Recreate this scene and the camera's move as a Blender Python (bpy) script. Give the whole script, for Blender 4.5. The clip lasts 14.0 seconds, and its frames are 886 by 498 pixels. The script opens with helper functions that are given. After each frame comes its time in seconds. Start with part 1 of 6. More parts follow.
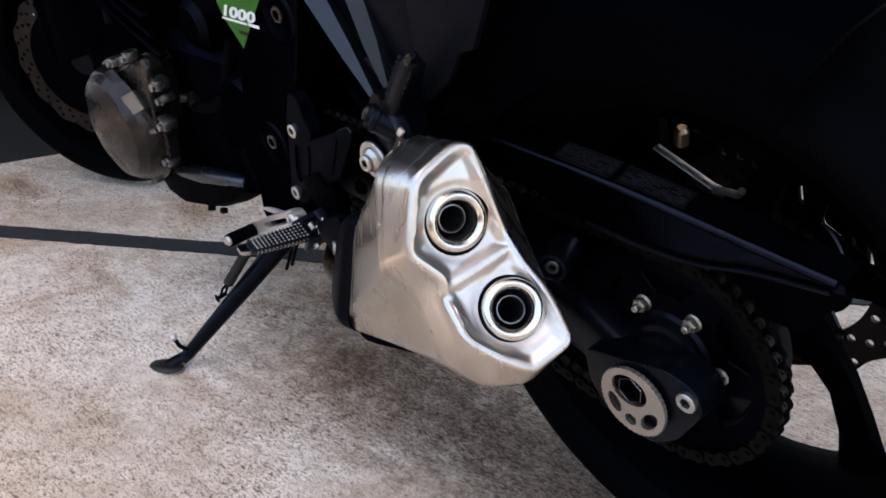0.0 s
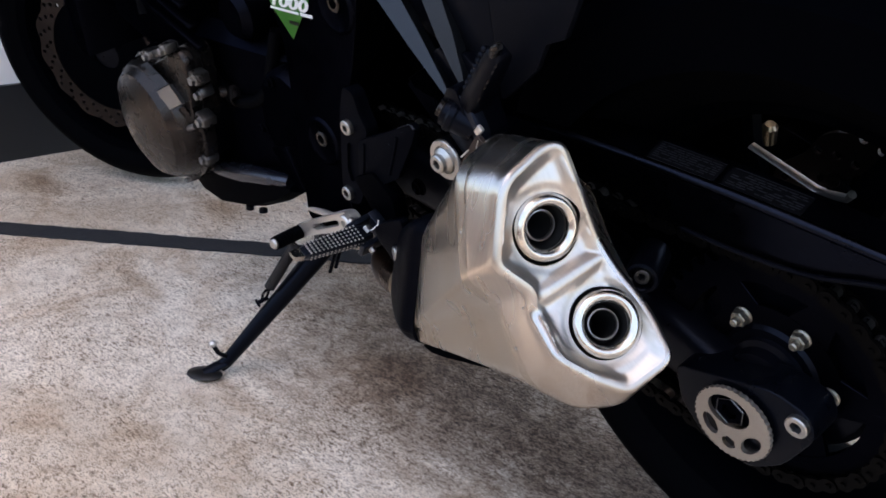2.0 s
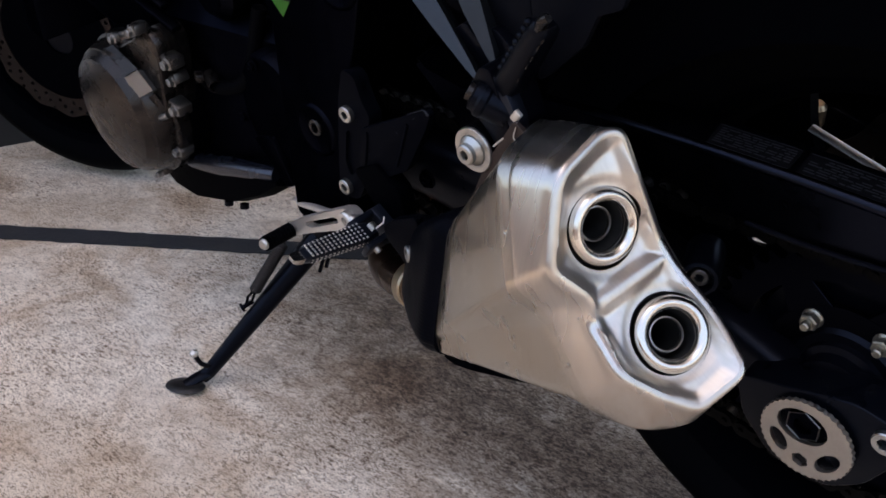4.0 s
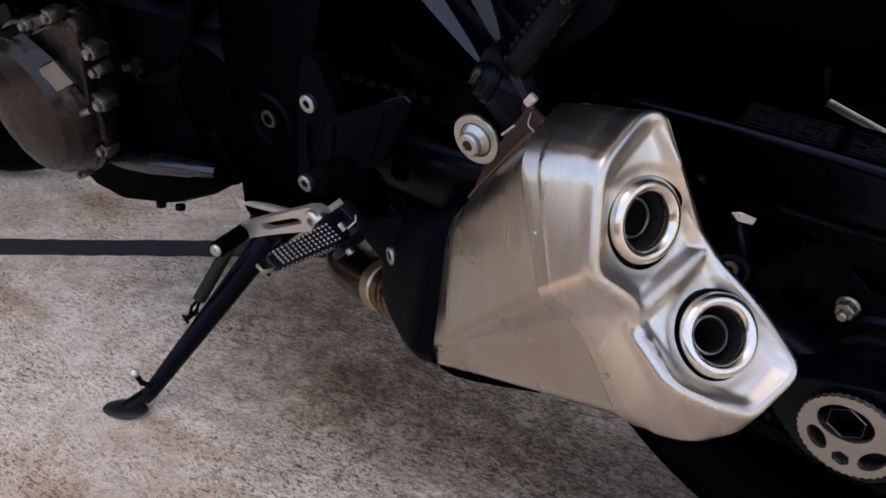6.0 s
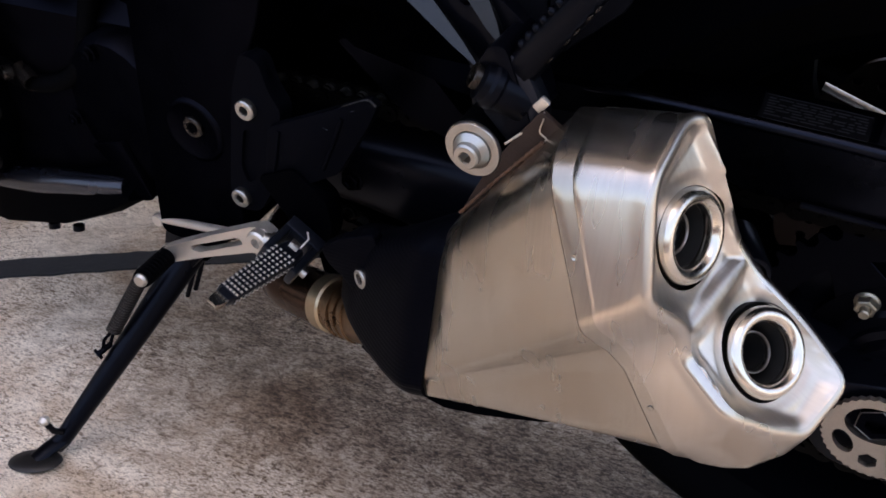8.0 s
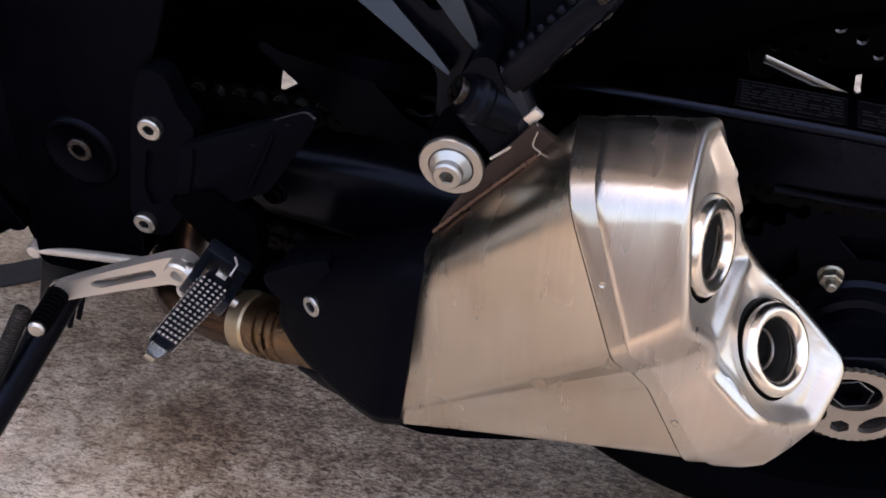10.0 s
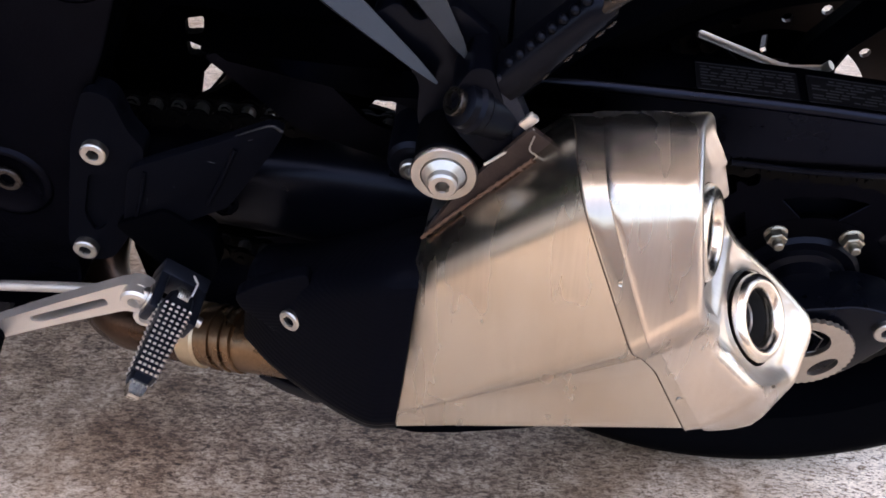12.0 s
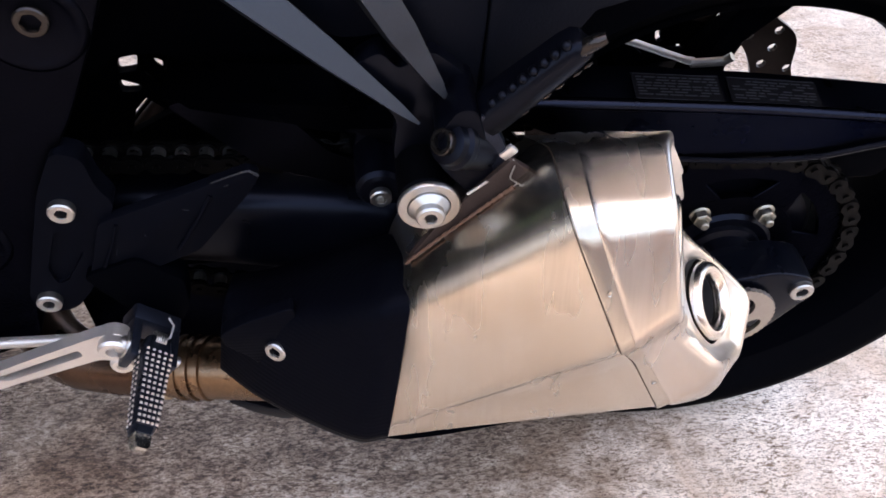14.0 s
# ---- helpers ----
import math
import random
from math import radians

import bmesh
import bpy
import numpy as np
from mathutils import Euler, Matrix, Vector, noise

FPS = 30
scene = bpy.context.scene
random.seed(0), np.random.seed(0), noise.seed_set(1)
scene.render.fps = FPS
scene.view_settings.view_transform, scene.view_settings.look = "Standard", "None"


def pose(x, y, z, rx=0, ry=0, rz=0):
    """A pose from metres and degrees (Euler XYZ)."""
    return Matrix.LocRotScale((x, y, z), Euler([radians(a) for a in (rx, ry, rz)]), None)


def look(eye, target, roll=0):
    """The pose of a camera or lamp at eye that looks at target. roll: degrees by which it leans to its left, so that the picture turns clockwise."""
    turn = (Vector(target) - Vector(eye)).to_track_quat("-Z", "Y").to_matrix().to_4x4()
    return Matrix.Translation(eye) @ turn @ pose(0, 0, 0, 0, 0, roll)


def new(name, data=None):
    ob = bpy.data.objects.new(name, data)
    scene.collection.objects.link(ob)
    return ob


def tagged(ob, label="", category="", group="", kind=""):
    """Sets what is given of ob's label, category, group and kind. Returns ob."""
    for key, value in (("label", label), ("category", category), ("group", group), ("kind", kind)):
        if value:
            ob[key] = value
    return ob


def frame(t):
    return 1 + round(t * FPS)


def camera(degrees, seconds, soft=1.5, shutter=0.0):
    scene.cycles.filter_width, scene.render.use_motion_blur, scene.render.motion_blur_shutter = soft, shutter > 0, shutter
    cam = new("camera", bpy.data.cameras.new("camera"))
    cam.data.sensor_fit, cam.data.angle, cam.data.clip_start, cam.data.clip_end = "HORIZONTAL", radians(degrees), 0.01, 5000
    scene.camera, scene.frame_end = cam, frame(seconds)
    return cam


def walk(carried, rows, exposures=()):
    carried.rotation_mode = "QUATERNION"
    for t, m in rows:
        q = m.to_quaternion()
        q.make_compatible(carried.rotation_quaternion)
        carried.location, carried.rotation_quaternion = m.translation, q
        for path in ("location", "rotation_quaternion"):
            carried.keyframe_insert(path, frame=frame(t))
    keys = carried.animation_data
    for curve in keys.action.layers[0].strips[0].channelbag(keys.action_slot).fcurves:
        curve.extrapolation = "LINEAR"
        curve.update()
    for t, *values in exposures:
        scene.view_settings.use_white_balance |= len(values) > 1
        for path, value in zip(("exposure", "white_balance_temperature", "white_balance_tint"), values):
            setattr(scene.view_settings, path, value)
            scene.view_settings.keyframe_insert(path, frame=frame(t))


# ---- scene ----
from mathutils.geometry import delaunay_2d_cdt

cam = camera(50.1, 14.0, soft=1.7)
PATH = [
    (0, (0.42, -0.83, 0.67), (-0.956, 0.416, -0.073), 1.8),
    (0.5, (0.401, -0.832, 0.668), (-0.979, 0.409, -0.078), 1.8),
    (1, (0.381, -0.833, 0.663), (-1.002, 0.404, -0.085), 1.8),
    (1.5, (0.358, -0.834, 0.66), (-1.025, 0.399, -0.092), 1.7),
    (2, (0.33, -0.832, 0.655), (-1.05, 0.401, -0.102), 1.7),
    (2.5, (0.303, -0.828, 0.65), (-1.068, 0.414, -0.111), 1.7),
    (3, (0.274, -0.822, 0.644), (-1.079, 0.434, -0.126), 1.7),
    (5.5, (0.142, -0.811, 0.614), (-1.039, 0.587, -0.193), 1.6),
    (6, (0.112, -0.811, 0.611), (-1.015, 0.628, -0.203), 1.7),
    (6.5, (0.082, -0.808, 0.609), (-0.984, 0.671, -0.214), 1.7),
    (7, (0.055, -0.801, 0.609), (-0.947, 0.715, -0.226), 1.7),
    (7.5, (0.022, -0.797, 0.607), (-0.916, 0.751, -0.243), 1.6),
    (8, (-0.011, -0.794, 0.609), (-0.868, 0.793, -0.254), 1.7),
    (10.5, (-0.158, -0.772, 0.636), (-0.511, 0.925, -0.361), 1.7),
    (11, (-0.18, -0.772, 0.642), (-0.439, 0.929, -0.378), 1.8),
    (11.5, (-0.199, -0.771, 0.653), (-0.377, 0.926, -0.391), 1.7),
    (12, (-0.224, -0.772, 0.66), (-0.329, 0.917, -0.405), 1.7),
    (12.5, (-0.25, -0.771, 0.662), (-0.272, 0.908, -0.424), 1.7),
    (13, (-0.275, -0.772, 0.673), (-0.206, 0.896, -0.427), 1.8),
    (13.5, (-0.293, -0.776, 0.692), (-0.14, 0.875, -0.426), 1.8),
    (14, (-0.308, -0.777, 0.713), (-0.086, 0.851, -0.427), 1.8),
]
walk(cam, [(t, look(eye, target, roll)) for t, eye, target, roll in PATH], exposures=[(t, 1.9 + e, kelvin, tint) for t, e, kelvin, tint in ((0.0, 0.08, 6980, 13), (1.5, -0.02, 6980, 13), (3.0, -0.14, 7080, 14), (5.5, -0.38, 7280, 16), (8.0, -0.14, 7550, 18), (11.5, 0.40, 7650, 19), (14.0, 0.72, 7380, 19))])

# ---- world and light: a forecourt under an added roof, open at rear and sides ----
world = bpy.data.worlds.new("world")
scene.world = world
world.use_nodes = True
wn = world.node_tree.nodes
sky = wn.new("ShaderNodeTexSky")
sky.sky_type = "NISHITA"
sky.sun_disc = False
sky.sun_elevation = radians(86)
sky.sun_rotation = radians(120)
sky.air_density, sky.dust_density = 1.0, 3.0
wn["Background"].inputs["Strength"].default_value = 0.15
world.node_tree.links.new(sky.outputs["Color"], wn["Background"].inputs["Color"])
sun_data = bpy.data.lights.new("sun", "SUN")
sun_data.energy, sun_data.angle, sun_data.color = 0.65, radians(10), (1.0, 0.98, 0.95)
sun = new("sun", sun_data)
sun.matrix_world = look((0.3, -0.3, 6.2), (0, 0, 0))

# ---- materials ----


def material(name, color, rough=0.5, metal=0.0, vary=0.15, scale=30.0, bump=0.05, fine=220.0, tint=None, rvary=0.12, coat=0.0, spec=0.5, stretch=(1, 1, 1), sheen=None):
    """A surface with two scales of variation in colour and gloss, and fine relief."""
    m = bpy.data.materials.new(name)
    m.use_nodes = True
    n, l = m.node_tree.nodes, m.node_tree.links
    b = n["Principled BSDF"]
    at = n.new("ShaderNodeTexCoord")
    mp = n.new("ShaderNodeMapping")
    mp.inputs["Scale"].default_value = stretch
    l.new(at.outputs["Object"], mp.inputs["Vector"])
    big = n.new("ShaderNodeTexNoise")
    big.inputs["Scale"].default_value, big.inputs["Detail"].default_value = scale, 6
    small = n.new("ShaderNodeTexNoise")
    small.inputs["Scale"].default_value, small.inputs["Detail"].default_value = fine, 4
    for x in (big, small):
        l.new(mp.outputs["Vector"], x.inputs["Vector"])
    dark = tuple(c * (1 - vary) for c in color)
    light = tint or tuple(min(1, c * (1 + vary)) for c in color)
    ramp = n.new("ShaderNodeMix")
    ramp.data_type = "RGBA"
    ramp.inputs["A"].default_value, ramp.inputs["B"].default_value = (*dark, 1), (*light, 1)
    both = n.new("ShaderNodeMath")
    both.operation = "MULTIPLY_ADD"
    both.inputs[1].default_value, both.inputs[2].default_value = 0.4, 0.0
    l.new(small.outputs["Fac"], both.inputs[0])
    add = n.new("ShaderNodeMath")
    add.operation = "MULTIPLY_ADD"
    add.inputs[1].default_value = 0.6
    l.new(big.outputs["Fac"], add.inputs[0])
    l.new(both.outputs[0], add.inputs[2])
    l.new(add.outputs[0], ramp.inputs["Factor"])
    l.new(ramp.outputs["Result"], b.inputs["Base Color"])
    rr = n.new("ShaderNodeMapRange")
    rr.inputs["To Min"].default_value, rr.inputs["To Max"].default_value = max(0.02, rough - rvary), min(1, rough + rvary)
    l.new(big.outputs["Fac"], rr.inputs["Value"])
    l.new(rr.outputs["Result"], b.inputs["Roughness"])
    b.inputs["Metallic"].default_value = metal
    b.inputs["Coat Weight"].default_value = coat
    b.inputs["Specular IOR Level"].default_value = spec
    if sheen:
        b.inputs["Specular Tint"].default_value = (*sheen, 1)
    if bump:
        bp = n.new("ShaderNodeBump")
        bp.inputs["Strength"].default_value, bp.inputs["Distance"].default_value = bump, 0.002
        l.new(small.outputs["Fac"], bp.inputs["Height"])
        l.new(bp.outputs["Normal"], b.inputs["Normal"])
    return m


NAVY = (0.62, 0.72, 1.0)
BLACK = material("black satin paint", (0.0012, 0.0014, 0.0026), 0.32, 0, 0.3, 40, 0.03, spec=0.12, sheen=NAVY)
PLASTIC = material("black grained plastic", (0.0020, 0.0023, 0.0038), 0.44, 0, 0.25, 25, 0.12, 900, spec=0.012, sheen=NAVY)
# deeper than PLASTIC: the shade on low and inner parts is in this black
SHADED = material("matt black with shade put in", (0.0005, 0.0006, 0.0011), 0.6, 0, 0.4, 25, 0.1, 600, spec=0.01, sheen=NAVY)
PANEL = material("dark grey tail plastic", (0.0036, 0.0039, 0.0056), 0.46, 0, 0.25, 25, 0.1, 700, spec=0.05, sheen=NAVY)
CAST = material("dark cast engine metal", (0.0046, 0.0051, 0.0080), 0.45, 1.0, 0.4, 35, 0.12, 400, sheen=(0.10, 0.12, 0.18))
RUBBER = material("tyre rubber", (0.0008, 0.0008, 0.0010), 0.65, 0, 0.3, 20, 0.15, 300, spec=0.03, sheen=NAVY)


def brushed(name, color, stain, rough, across, spots=0.0):
    """Brushed stainless sheet: fine lines across one way, hand smears in its gloss and faint warm stains."""
    m = bpy.data.materials.new(name)
    m.use_nodes = True
    n, l = m.node_tree.nodes, m.node_tree.links
    b = n["Principled BSDF"]
    b.inputs["Metallic"].default_value = 1.0
    at = n.new("ShaderNodeTexCoord")

    def cloud(scale, detail, stretch=(1, 1, 1), distort=0.0):
        mp = n.new("ShaderNodeMapping")
        mp.inputs["Scale"].default_value = stretch
        x = n.new("ShaderNodeTexNoise")
        x.inputs["Scale"].default_value, x.inputs["Detail"].default_value, x.inputs["Distortion"].default_value = scale, detail, distort
        l.new(at.outputs["Object"], mp.inputs["Vector"])
        l.new(mp.outputs["Vector"], x.inputs["Vector"])
        return x.outputs["Fac"]

    def spread(value, lo, hi, a, z):
        r = n.new("ShaderNodeMapRange")
        for key, v in (("From Min", lo), ("From Max", hi), ("To Min", a), ("To Max", z)):
            r.inputs[key].default_value = v
        l.new(value, r.inputs["Value"])
        return r.outputs["Result"]

    def blend(kind, a, c, factor):
        x = n.new("ShaderNodeMix")
        x.data_type, x.blend_type = "RGBA", kind
        for key, v in (("A", a), ("B", c), ("Factor", factor)):
            if isinstance(v, (tuple, float)):
                x.inputs[key].default_value = (*v, 1) if isinstance(v, tuple) else v
            else:
                l.new(v, x.inputs[key])
        return x.outputs["Result"]

    lines = cloud(420, 3, across, 0.0)
    broad = cloud(60, 3, across)
    smear = cloud(16, 3, (1, 1, 1), 0.3)
    tone = blend("MIX", color, stain, spread(cloud(11, 3, (1, 1, 1), 0.3), 0.42, 0.72, 0.0, 0.75))
    tone = blend("MULTIPLY", tone, (0.80, 0.79, 0.78), spread(lines, 0.42, 0.68, 0.0, 0.30))
    tone = blend("MULTIPLY", tone, (0.86, 0.83, 0.79), spread(smear, 0.50, 0.72, 0.0, 0.8))
    if spots:
        tone = blend("MIX", tone, (0.06, 0.05, 0.045), spread(cloud(330, 2), 0.80, 0.815, 0.0, spots))
    l.new(tone, b.inputs["Base Color"])
    rr = n.new("ShaderNodeMath")
    l.new(spread(broad, 0.3, 0.7, rough - 0.035, rough + 0.035), rr.inputs[0])
    l.new(spread(smear, 0.35, 0.7, -0.02, 0.04), rr.inputs[1])
    l.new(rr.outputs[0], b.inputs["Roughness"])
    bp = n.new("ShaderNodeBump")
    bp.inputs["Strength"].default_value, bp.inputs["Distance"].default_value = 0.05, 0.0004
    l.new(lines, bp.inputs["Height"])
    l.new(bp.outputs["Normal"], b.inputs["Normal"])
    return m


STEEL = brushed("brushed stainless steel", (0.52, 0.48, 0.42), (0.45, 0.38, 0.30), 0.26, (1, 0.06, 0.06), 0.5)
CAPSTEEL = brushed("polished stainless steel", (0.56, 0.53, 0.495), (0.51, 0.435, 0.36), 0.27, (1, 0.05, 0.05))
BANDSTEEL = brushed("matt stainless band", (0.47, 0.44, 0.395), (0.42, 0.365, 0.30), 0.27, (1, 0.05, 0.05))
FACESTEEL = brushed("satin stainless steel", (0.66, 0.625, 0.58), (0.58, 0.50, 0.42), 0.36, (0.05, 1, 0.3))
BLOCKPAINT = material("blue-black block paint", (0.0055, 0.0068, 0.0105), 0.32, 0, 0.2, 40, 0.03, spec=0.30, sheen=NAVY)
AXLEPAINT = material("blue-black axle block paint", (0.0012, 0.0016, 0.0030), 0.30, 0, 0.2, 40, 0.03, spec=0.13, sheen=NAVY)
ARMBLACK = material("blue-black metallic swing arm paint", (0.0110, 0.0128, 0.0200), 0.30, 1.0, 0.3, 30, 0.02, sheen=(0.12, 0.14, 0.2))
PLATEALLOY = material("dirty machined alloy", (0.40, 0.37, 0.33), 0.4, 0.95, 0.2, 70, 0.05, 500)
SEAMMAT = material("brown weld seam", (0.075, 0.055, 0.042), 0.5, 0.7, 0.4, 150, 0.1, 500)
CHROME = material("polished outlet steel", (0.68, 0.64, 0.58), 0.23, 1.0, 0.06, 30, 0.01, 400, rvary=0.05)
LIPSTEEL = material("sooted pipe lip steel", (0.34, 0.32, 0.30), 0.35, 1.0, 0.2, 90, 0.02, 400)
ZINC = material("zinc plated bolt", (0.45, 0.44, 0.42), 0.33, 1.0, 0.15, 90, 0.05, 600)
ALLOY = material("bead blasted aluminium", (0.66, 0.62, 0.57), 0.42, 0.85, 0.12, 40, 0.06, 700)
GREYPAINT = material("grey painted bracket", (0.040, 0.044, 0.052), 0.42, 0.9, 0.15, 60, 0.03, 500, sheen=(0.2, 0.22, 0.26))
COVERMETAL = material("cast aluminium cover", (0.036, 0.031, 0.029), 0.27, 0.9, 0.3, 40, 0.10, 500)
# these two outshine COVERMETAL: sky highlights on facet, lugs and bolts are in the colour
FACETMETAL = material("machined aluminium facet, brightened for highlights", (0.26, 0.25, 0.24), 0.33, 0.9, 0.15, 60, 0.05, 500)
LUGMETAL = material("cast aluminium lug, brightened for highlights", (0.12, 0.112, 0.107), 0.30, 0.9, 0.2, 60, 0.08, 500)
STANDSTEEL = material("worn stand steel", (0.028, 0.026, 0.026), 0.45, 0.6, 0.4, 60, 0.1, 300)
HEAT = material("heat tinted exhaust pipe", (0.10, 0.055, 0.032), 0.27, 0.95, 0.5, 16, 0.03, 300, tint=(0.30, 0.19, 0.11))
BURNT = material("burnt brown exhaust pipe", (0.045, 0.027, 0.022), 0.27, 0.95, 0.4, 16, 0.03, 300, tint=(0.12, 0.068, 0.042))
BAND = material("straw coloured pipe band", (0.46, 0.37, 0.25), 0.34, 0.95, 0.2, 40, 0.03, 300)
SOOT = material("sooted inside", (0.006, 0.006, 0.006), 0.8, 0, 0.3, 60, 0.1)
DARKRUST = material("dark scaled steel", (0.035, 0.022, 0.018), 0.6, 0.5, 0.5, 120, 0.2, 500)
RUST = material("rusty weld edge", (0.12, 0.062, 0.038), 0.7, 0.4, 0.5, 150, 0.3, 600)
BRONZE = material("worn brake disc steel", (0.026, 0.021, 0.020), 0.4, 0.9, 0.3, 60, 0.05)
GREEN = material("green sticker", (0.014, 0.11, 0.007), 0.35, 0, 0.1, 60, 0.0, spec=0.2)
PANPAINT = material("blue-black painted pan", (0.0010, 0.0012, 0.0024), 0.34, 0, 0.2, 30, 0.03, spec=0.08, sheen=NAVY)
PANGLOSS = material("blue-black pan edge paint, lightened for its highlight", (0.0040, 0.0048, 0.0075), 0.24, 0, 0.2, 30, 0.02, spec=0.75, sheen=(0.75, 0.82, 1.0))
WHITE = material("white print", (0.75, 0.75, 0.75), 0.5, 0, 0.05, 60, 0.0)
GREYPRINT = material("grey print", (0.0050, 0.0056, 0.0080), 0.5, 0, 0.2, 60, 0.0)
STICKER = material("black sticker film", (0.002, 0.002, 0.0026), 0.4, 0, 0.2, 60, 0.02, spec=0.1)
CHAINMAT = material("oily chain steel", (0.0020, 0.0018, 0.0018), 0.45, 0.3, 0.4, 120, 0.1, spec=0.04)
ROLLER = material("worn roller steel", (0.50, 0.48, 0.46), 0.3, 1.0, 0.2, 120, 0.0)
NUTZINC = material("yellowed zinc nut", (0.32, 0.30, 0.25), 0.38, 0.95, 0.2, 90, 0.03, 600)
WALLPAINT = material("white wall paint", (0.75, 0.74, 0.72), 0.7, 0, 0.04, 3, 0.1, 80)
PLINTH = material("dark blue plinth paint", (0.0030, 0.0034, 0.0056), 0.5, 0, 0.2, 4, 0.1, 80)
DADO = material("dark tone of the added upper wall", (0.03, 0.03, 0.034), 0.7, 0, 0.3, 3, 0.15, 80)
ROOFMAT = material("white painted roof underside", (0.60, 0.59, 0.575), 0.8, 0, 0.2, 2, 0.1, 60)
TERRACOTTA = material("terracotta of the added wall", (0.36, 0.17, 0.11), 0.8, 0, 0.2, 2, 0.1, 40)
ASPHALT = material("grey asphalt", (0.055, 0.054, 0.053), 0.85, 0, 0.25, 6, 0.3, 120)
JOINT = material("dark joint filler", (0.014, 0.0145, 0.018), 0.8, 0, 0.35, 25, 0.4, 160)


# first four lie under the bike and hold its shade as well as dirt
SPILL_SHADES = ((-0.71, 0.06, 0.42, 0.26, (0.11, 0.08, 0.062)), (-0.53, -0.11, 0.32, 0.21, (0.28, 0.195, 0.14)), (-0.31, -0.09, 0.32, 0.19, (0.28, 0.20, 0.145)), (-0.14, -0.05, 0.26, 0.18, (0.27, 0.195, 0.145)), (-1.30, 0.03, 0.16, 0.05, (0.5, 0.40, 0.30)), (-1.66, -0.20, 0.12, 0.05, (0.5, 0.40, 0.30)), (-1.05, -0.26, 0.09, 0.03, (0.6, 0.5, 0.40)))


def concrete():
    m = bpy.data.materials.new("stained concrete")
    m.use_nodes = True
    n, l = m.node_tree.nodes, m.node_tree.links
    b = n["Principled BSDF"]
    b.inputs["Roughness"].default_value = 0.62
    at = n.new("ShaderNodeTexCoord")

    def noise_tex(scale, detail, distort=0.0, rough=0.6, long=1.0, turn=-32):
        x = n.new("ShaderNodeTexNoise")
        x.inputs["Scale"].default_value, x.inputs["Detail"].default_value = scale, detail
        x.inputs["Distortion"].default_value, x.inputs["Roughness"].default_value = distort, rough
        m = n.new("ShaderNodeMapping")
        m.inputs["Rotation"].default_value = (0, 0, radians(turn))
        m.inputs["Scale"].default_value = (1, long, 1)
        l.new(at.outputs["Object"], m.inputs["Vector"])
        l.new(m.outputs["Vector"], x.inputs["Vector"])
        return x.outputs["Fac"]

    def ramp(value, *stops):
        r = n.new("ShaderNodeValToRGB")
        while len(r.color_ramp.elements) < len(stops):
            r.color_ramp.elements.new(0.5)
        for e, (p, c) in zip(r.color_ramp.elements, stops):
            e.position, e.color = p, (*c, 1)
        l.new(value, r.inputs["Fac"])
        return r.outputs["Color"]

    def mix(kind, a, c, factor):
        x = n.new("ShaderNodeMix")
        x.data_type, x.blend_type = "RGBA", kind
        l.new(a, x.inputs["A"])
        l.new(c, x.inputs["B"])
        if isinstance(factor, float):
            x.inputs["Factor"].default_value = factor
        else:
            l.new(factor, x.inputs["Factor"])
        return x.outputs["Result"]

    base = ramp(noise_tex(2.0, 8, 0.5, 0.62), (0.36, (0.68, 0.575, 0.455)), (0.60, (0.90, 0.81, 0.69)))
    mottle = ramp(noise_tex(24, 8, 0.3, 0.70, 1.3), (0.38, (0.66, 0.59, 0.52)), (0.56, (1.04, 1.04, 1.04)))
    c = mix("MULTIPLY", base, mottle, 0.55)
    film = ramp(noise_tex(5.0, 10, 0.6, 0.74), (0.40, (0.66, 0.54, 0.43)), (0.52, (1, 1, 1)))
    c = mix("MULTIPLY", c, film, 0.6)
    # worn cement skin: short dark scratches lying two ways, thick in some patches
    worn = ramp(noise_tex(4.5, 7, 0.7, 0.66), (0.38, (0.30, 0.30, 0.30)), (0.60, (1, 1, 1)))
    for turn, scale in ((-32, 80), (38, 110)):
        scratch = ramp(noise_tex(scale, 5, 0.8, 0.66, 2.6, turn), (0.390, (0.32, 0.25, 0.19)), (0.450, (1.03, 1.03, 1.03)))
        c = mix("MULTIPLY", c, scratch, worn)
    rake = ramp(noise_tex(190, 5, 0.6, 0.68, 2.4), (0.390, (0.28, 0.22, 0.17)), (0.450, (1.04, 1.04, 1.04)))
    c = mix("MULTIPLY", c, rake, worn)
    chips = ramp(noise_tex(240, 3, 0.1, 0.6), (0.345, (0.26, 0.23, 0.20)), (0.380, (1, 1, 1)))
    c = mix("MULTIPLY", c, chips, 0.8)
    grain = ramp(noise_tex(420, 4, 0.1, 0.75, 1.3), (0.36, (0.66, 0.63, 0.60)), (0.60, (1.10, 1.10, 1.10)))
    c = mix("MULTIPLY", c, grain, 0.6)
    # spilt oil and exhaust dirt, each with a ragged outline; large ones also hold the bike's shade
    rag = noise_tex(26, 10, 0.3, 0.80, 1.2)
    soil_shade = None

    def spill_shade(x, y, wide, deep, tone):
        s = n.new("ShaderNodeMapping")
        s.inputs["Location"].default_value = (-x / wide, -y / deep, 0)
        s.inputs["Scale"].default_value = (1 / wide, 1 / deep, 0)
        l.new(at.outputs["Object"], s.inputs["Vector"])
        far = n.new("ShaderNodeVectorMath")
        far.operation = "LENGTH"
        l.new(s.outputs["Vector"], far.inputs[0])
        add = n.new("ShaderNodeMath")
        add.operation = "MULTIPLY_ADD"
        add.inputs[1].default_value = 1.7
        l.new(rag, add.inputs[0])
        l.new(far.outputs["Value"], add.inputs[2])
